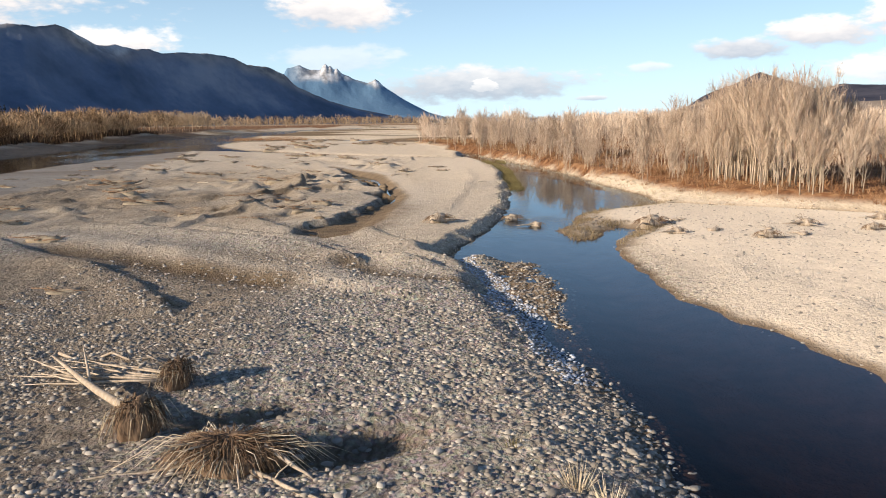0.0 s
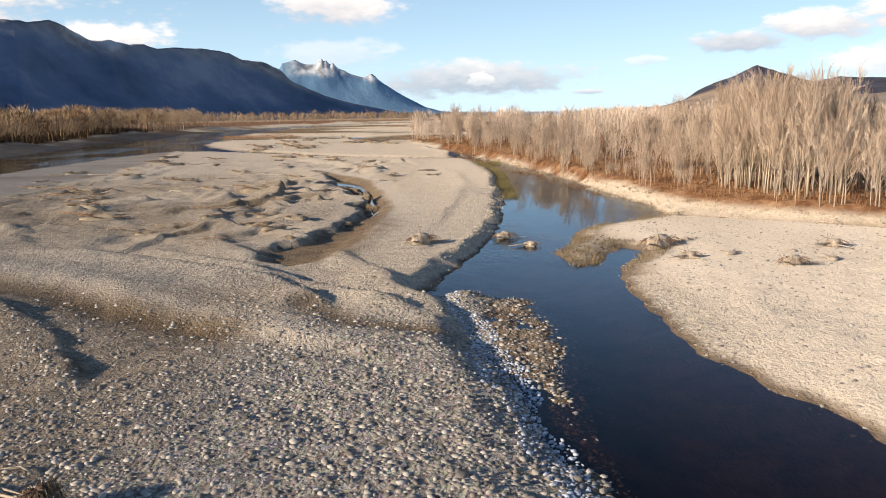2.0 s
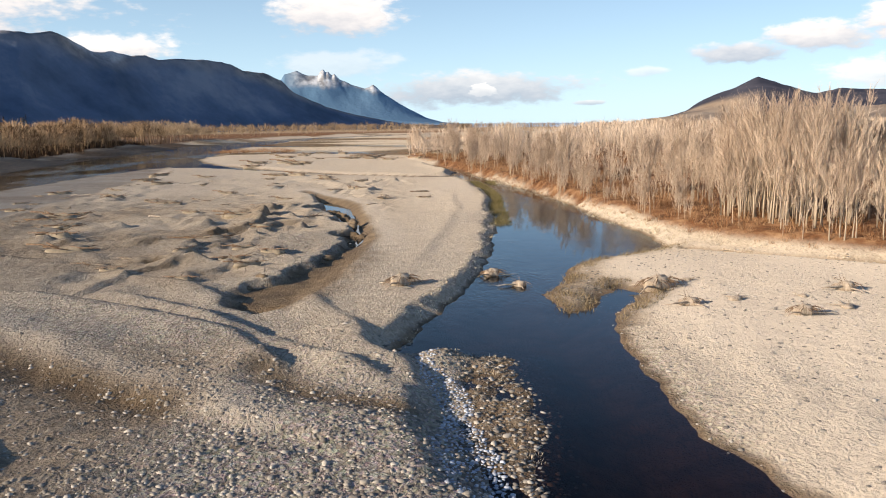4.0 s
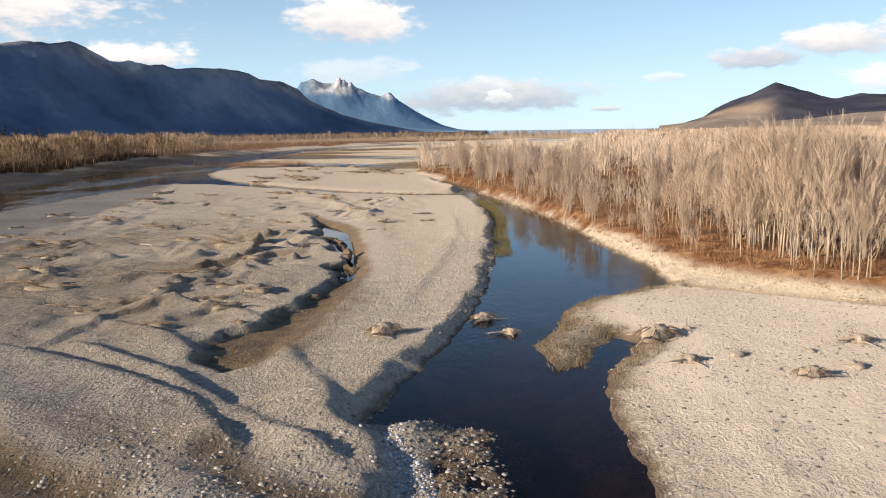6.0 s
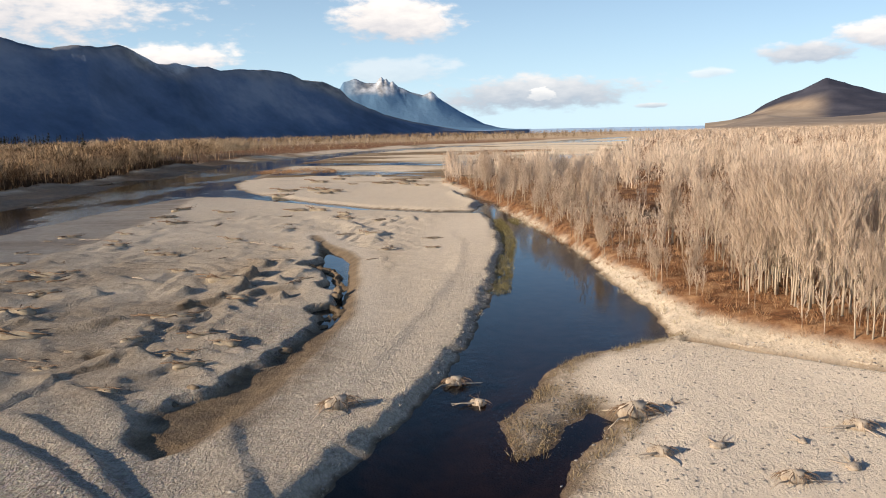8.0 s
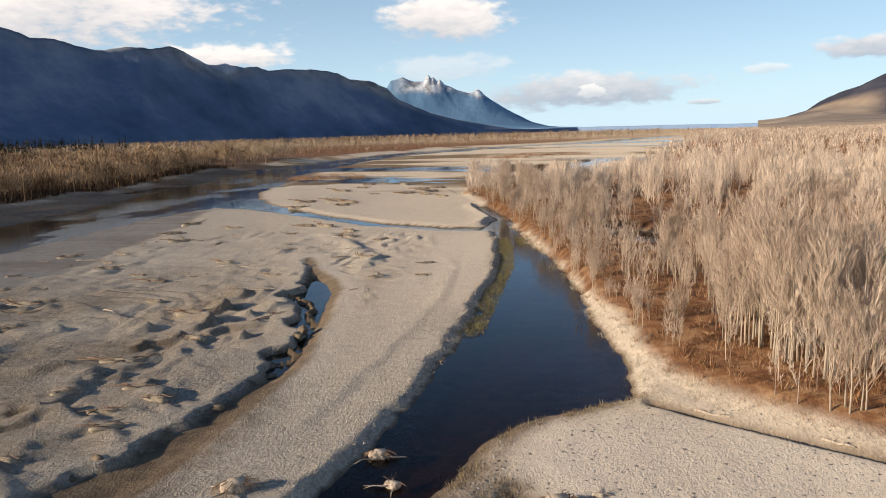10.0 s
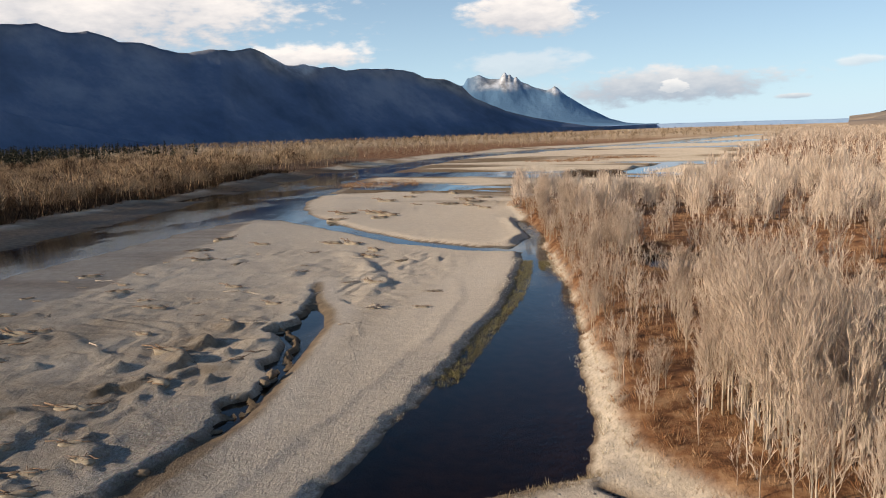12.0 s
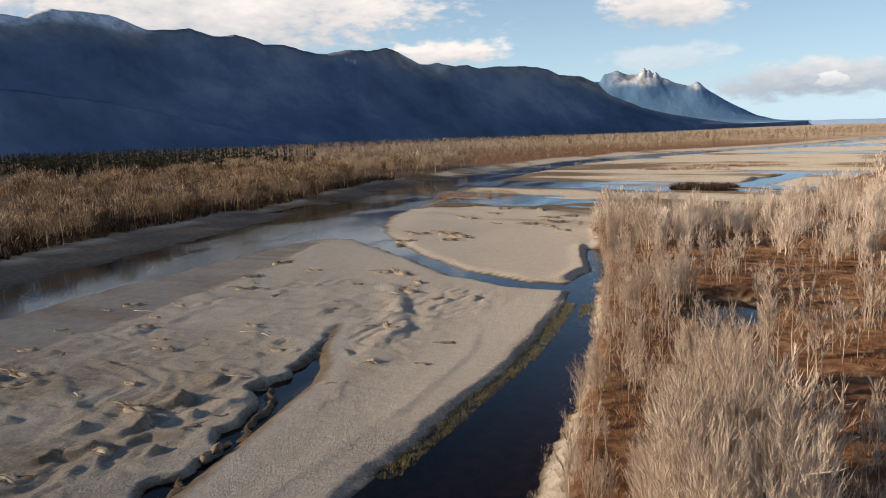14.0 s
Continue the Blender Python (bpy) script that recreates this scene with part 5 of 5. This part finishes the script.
for k, (x, y, a, s) in enumerate([(5.9, 113.4, 15, 1.35), (8.0, 109.0, -25, 1.2)]):
    put(STUMPS, k, x, y, a, s, WATER_Z - 0.12)

PILES = [[jam_kind(41), False], [jam_kind(42), False], [jam_kind(43), False]]
bar_r = np.random.RandomState(5)
PILE_SPOTS = [(-54, 156, 10, 1.6), (-46.5, 143.5, 30, 1.2), (-42.5, 132.5, -5, 1.5), (-36.5, 124, 10, 1.6), (-25, 132, 0, 1.7), (-18, 118, 15, 1.0), (-18.5, 124, 30, 0.9), (-21.5, 140, -10, 1.2), (-17, 148, 60, 0.9), (-23, 155, 5, 1.2), (-52, 152, 25, 1.8)]
PILE_SPOTS += [(-24, 132, 40, 1.3), (-26.5, 150, 10, 1.4), (-20, 163.5, 30, 1.2), (-28, 221, -20, 1.5), (-38, 237, -30, 1.8), (-43, 238, 0, 1.6), (-30, 229, -40, 1.2), (-62, 214, 35, 1.5), (-70, 226, 40, 1.6), (-74, 243, 40, 1.7), (-60, 236, 10, 1.3), (-5, 189, 20, 0.9), (-3.8, 178, 0, 0.8)]
PILE_SPOTS += [(-34, 88, 10, 1.0), (-33, 95.6, 0, 1.1), (-24, 72, 5, 0.7), (-21.5, 76.5, 15, 0.7), (-50, 120, 5, 1.2), (-57, 131, -10, 1.1), (-30, 116, 10, 0.9), (-45, 173, 10, 1.3), (-58, 182, 20, 1.2), (-40, 188, 0, 1.1), (-66, 166, 15, 1.3), (-75, 196, 30, 1.4)]
for k, (x, y, a, s) in enumerate(PILE_SPOTS):
    put(PILES, k % 3, x, y, a, s)
for k in range(70):
    x, y = -84 + 70 * bar_r.rand(), 108 + 118 * bar_r.rand()
    if area_distance(np.array([x]), np.array([y]), SLOUGH)[0] > 2.5:
        put(PILES, bar_r.randint(3), x, y, bar_r.normal() * 30 + 10, 0.4 + 0.6 * bar_r.rand())
for k in range(26):
    put(PILES, bar_r.randint(3), -75 + 75 * bar_r.rand(), 268 + 120 * bar_r.rand(), bar_r.normal() * 25, 1.0 + 1.4 * bar_r.rand())
for k in range(12):
    log(-70 + 62 * bar_r.rand(), 110 + 110 * bar_r.rand(), bar_r.normal() * 30 + 10, 2.5 + 3 * bar_r.rand(), 0.09, 60 + k, "grey driftwood log on the sand bar")
for k, (x, y, a, n) in enumerate([(30, 123.2, -28, 3.0), (37.4, 117.9, -36, 2.2), (45, 113.4, -24, 3.2)]):
    log(x, y, a, n, 0.13, 80 + k, "pale log at the foot of the low bank", 0.02)


block_q = np.random.RandomState(29)
BLOCKS = [tri_mesh("slump_block", *clod(block_q, (0, 0, 0.1 + 0.01 * i), np.array([0.75, 0.55, 0.5])), CLAY) for i in range(4)]
for (x0, y0), (x1, y1) in zip(SLOUGH_WEST[4:-3], SLOUGH_WEST[5:-2]):
    for _ in range(2):
        k = block_q.rand()
        x, y = x0 + (x1 - x0) * k + 0.3 + 0.9 * block_q.rand(), y0 + (y1 - y0) * k + block_q.normal() * 0.4
        ob = tagged(new("slump_block", BLOCKS[block_q.randint(4)]), "brown block of earth slumped from the scarp", "earth block", "slumped blocks along the slough")
        s = 0.35 + 0.6 * block_q.rand()
        ob.matrix_basis = Matrix.LocRotScale((x, y, float(ground_z(x, y)[0]) - 0.12), Euler((0, 0, block_q.rand() * 6.28)), (s * 1.3, s, s))


def grass_clump(x, y, seed, high, mat, label, blades=70):
    ob = tagged(new("grass_clump"), label, "grass")
    part("blades", tuft(seed, blades, high, 0.28, 0.03), mat, ob)
    ob.matrix_basis = pose(x, y, float(ground_z(x, y)[0]))


grass_clump(4.9, 52.4, 91, 0.95, STRAW, "blond dead grass clump on the gravel shore")
grass_clump(5.6, 51.6, 92, 0.8, STRAW, "blond dead grass clump on the gravel shore")
grass_clump(3.3, 55.0, 93, 0.45, GREEN, "small yellow-green weed in gravel", 40)


def stone_kind(seed, fine=1):
    bm = bmesh.new()
    bmesh.ops.create_icosphere(bm, subdivisions=fine, radius=1)
    q = np.random.RandomState(seed)
    ax = np.array([1.0, 0.6 + 0.35 * q.rand(), 0.35 + 0.3 * q.rand()])
    v = np.array([tuple(w.co) for w in bm.verts]) * ax * (1 + 0.14 * q.normal(size=(len(bm.verts), 1)))
    bm.verts.index_update()
    f = np.array([[w.index for w in face.verts] for face in bm.faces])
    bm.free()
    return v, f


def gravel():
    q = np.random.RandomState(77)
    kinds = [stone_kind(500 + i) for i in range(10)]

    def bare(x, y):
        return (area_distance(x, y, CREEK) > -0.9) & (area_distance(x, y, WOOD_EAST) > 0)
    x, y = spots(120000, (-24, 9.5, 51, 96), bare, 0.17, q)
    keep = q.rand(len(x)) < np.clip(1.15 - (y - 51) / 34, 0.03, 1) * np.clip(1.15 + fbm(x, y, 7, 2, 4), 0.2, 1)
    x, y = x[keep], y[keep]
    size = 0.07 + 0.13 * q.rand(len(x)) ** 2
    v, f = scatter(kinds, on_ground(x, y, 0.01), size, q)
    tagged(new("cobbles", tri_mesh("cobbles", v, f, STONE)), "rounded grey and tan cobbles covering the bar", "gravel", kind="stuff")
    x, y = spots(6000, (13, 46, 62, 124), bare, 0.4, q)
    v, f = scatter(kinds, on_ground(x, y, 0.01), 0.06 + 0.12 * q.rand(len(x)) ** 2, q)
    tagged(new("beach_cobbles", tri_mesh("beach_cobbles", v, f, STONE)), "scattered pale cobbles on the gravel beach", "gravel", kind="stuff")
    x, y = spots(12000, (-1, 15, 70, 113), lambda a, b: (np.abs(area_distance(a, b, CREEK)) < np.where(a > 8.5, 2.2, 4.5)) & (b < np.where(a > 8.5, 113, 92)) & (b > np.where(a > 8.5, 98, 70)) & (a > 1.2) & (a < np.where(b > 98, 15, 8.5)), 0.34, q)
    v, f = scatter(kinds, on_ground(x, y, 0.02), 0.08 + 0.11 * q.rand(len(x)) ** 2, q)
    tagged(new("shoal_cobbles", tri_mesh("shoal_cobbles", v, f, WET_STONE)), "wet cobbles standing out of the shallows", "gravel", kind="stuff")
    x, y = spots(9000, (-1, 13, 50, 92), lambda a, b: (np.abs(area_distance(a, b, CREEK) - 1.3) < 1.6) & (a < 10), 0.33, q)
    v, f = scatter(kinds, on_ground(x, y, 0.0), 0.09 + 0.13 * q.rand(len(x)) ** 2, q)
    tagged(new("bank_cobbles", tri_mesh("bank_cobbles", v, f, STONE)), "pale rounded cobbles on the sloping creek bank", "gravel", kind="stuff")
    # stones added along the riffle, blue-white in place of its sky reflection
    x, y = spots(15000, (0, 9, 62, 88), lambda a, b: np.abs(a - np.interp(b, [63, 69.9, 74.2, 78, 82.7, 87], [6.2, 4.9, 4.2, 3.7, 2.8, 1.6]) + 0.6 * fbm(a, b, 3, 2, 6)) < 0.95, 0.17, q)
    v, f = scatter(kinds, np.stack([x, y, np.maximum(ground_z(x, y), WATER_Z + 0.02)], 1), 0.07 + 0.10 * q.rand(len(x)) ** 2, q)
    tagged(new("pale_cobbles", tri_mesh("pale_cobbles", v, f, GLINT_STONE)), "cobbles painted with the blue-white sky reflection of a shallow riffle", "gravel", kind="stuff")
    meshes = [tri_mesh("stone", *stone_kind(600 + i, 2), STONE) for i in range(6)]
    x, y = spots(1200, (-6, 9, 51.5, 78), bare, 0.85, q)
    for k in range(min(260, len(x))):
        ob = new("stone", meshes[k % 6])
        ob.parent = ground
        s = 0.10 + 0.13 * q.rand() ** 2
        ob.matrix_basis = Matrix.LocRotScale((x[k], y[k], float(ground_z(x[k], y[k])[0]) + 0.02), Euler((0, 0, q.rand() * 6.28)), (s, s, s))


gravel()
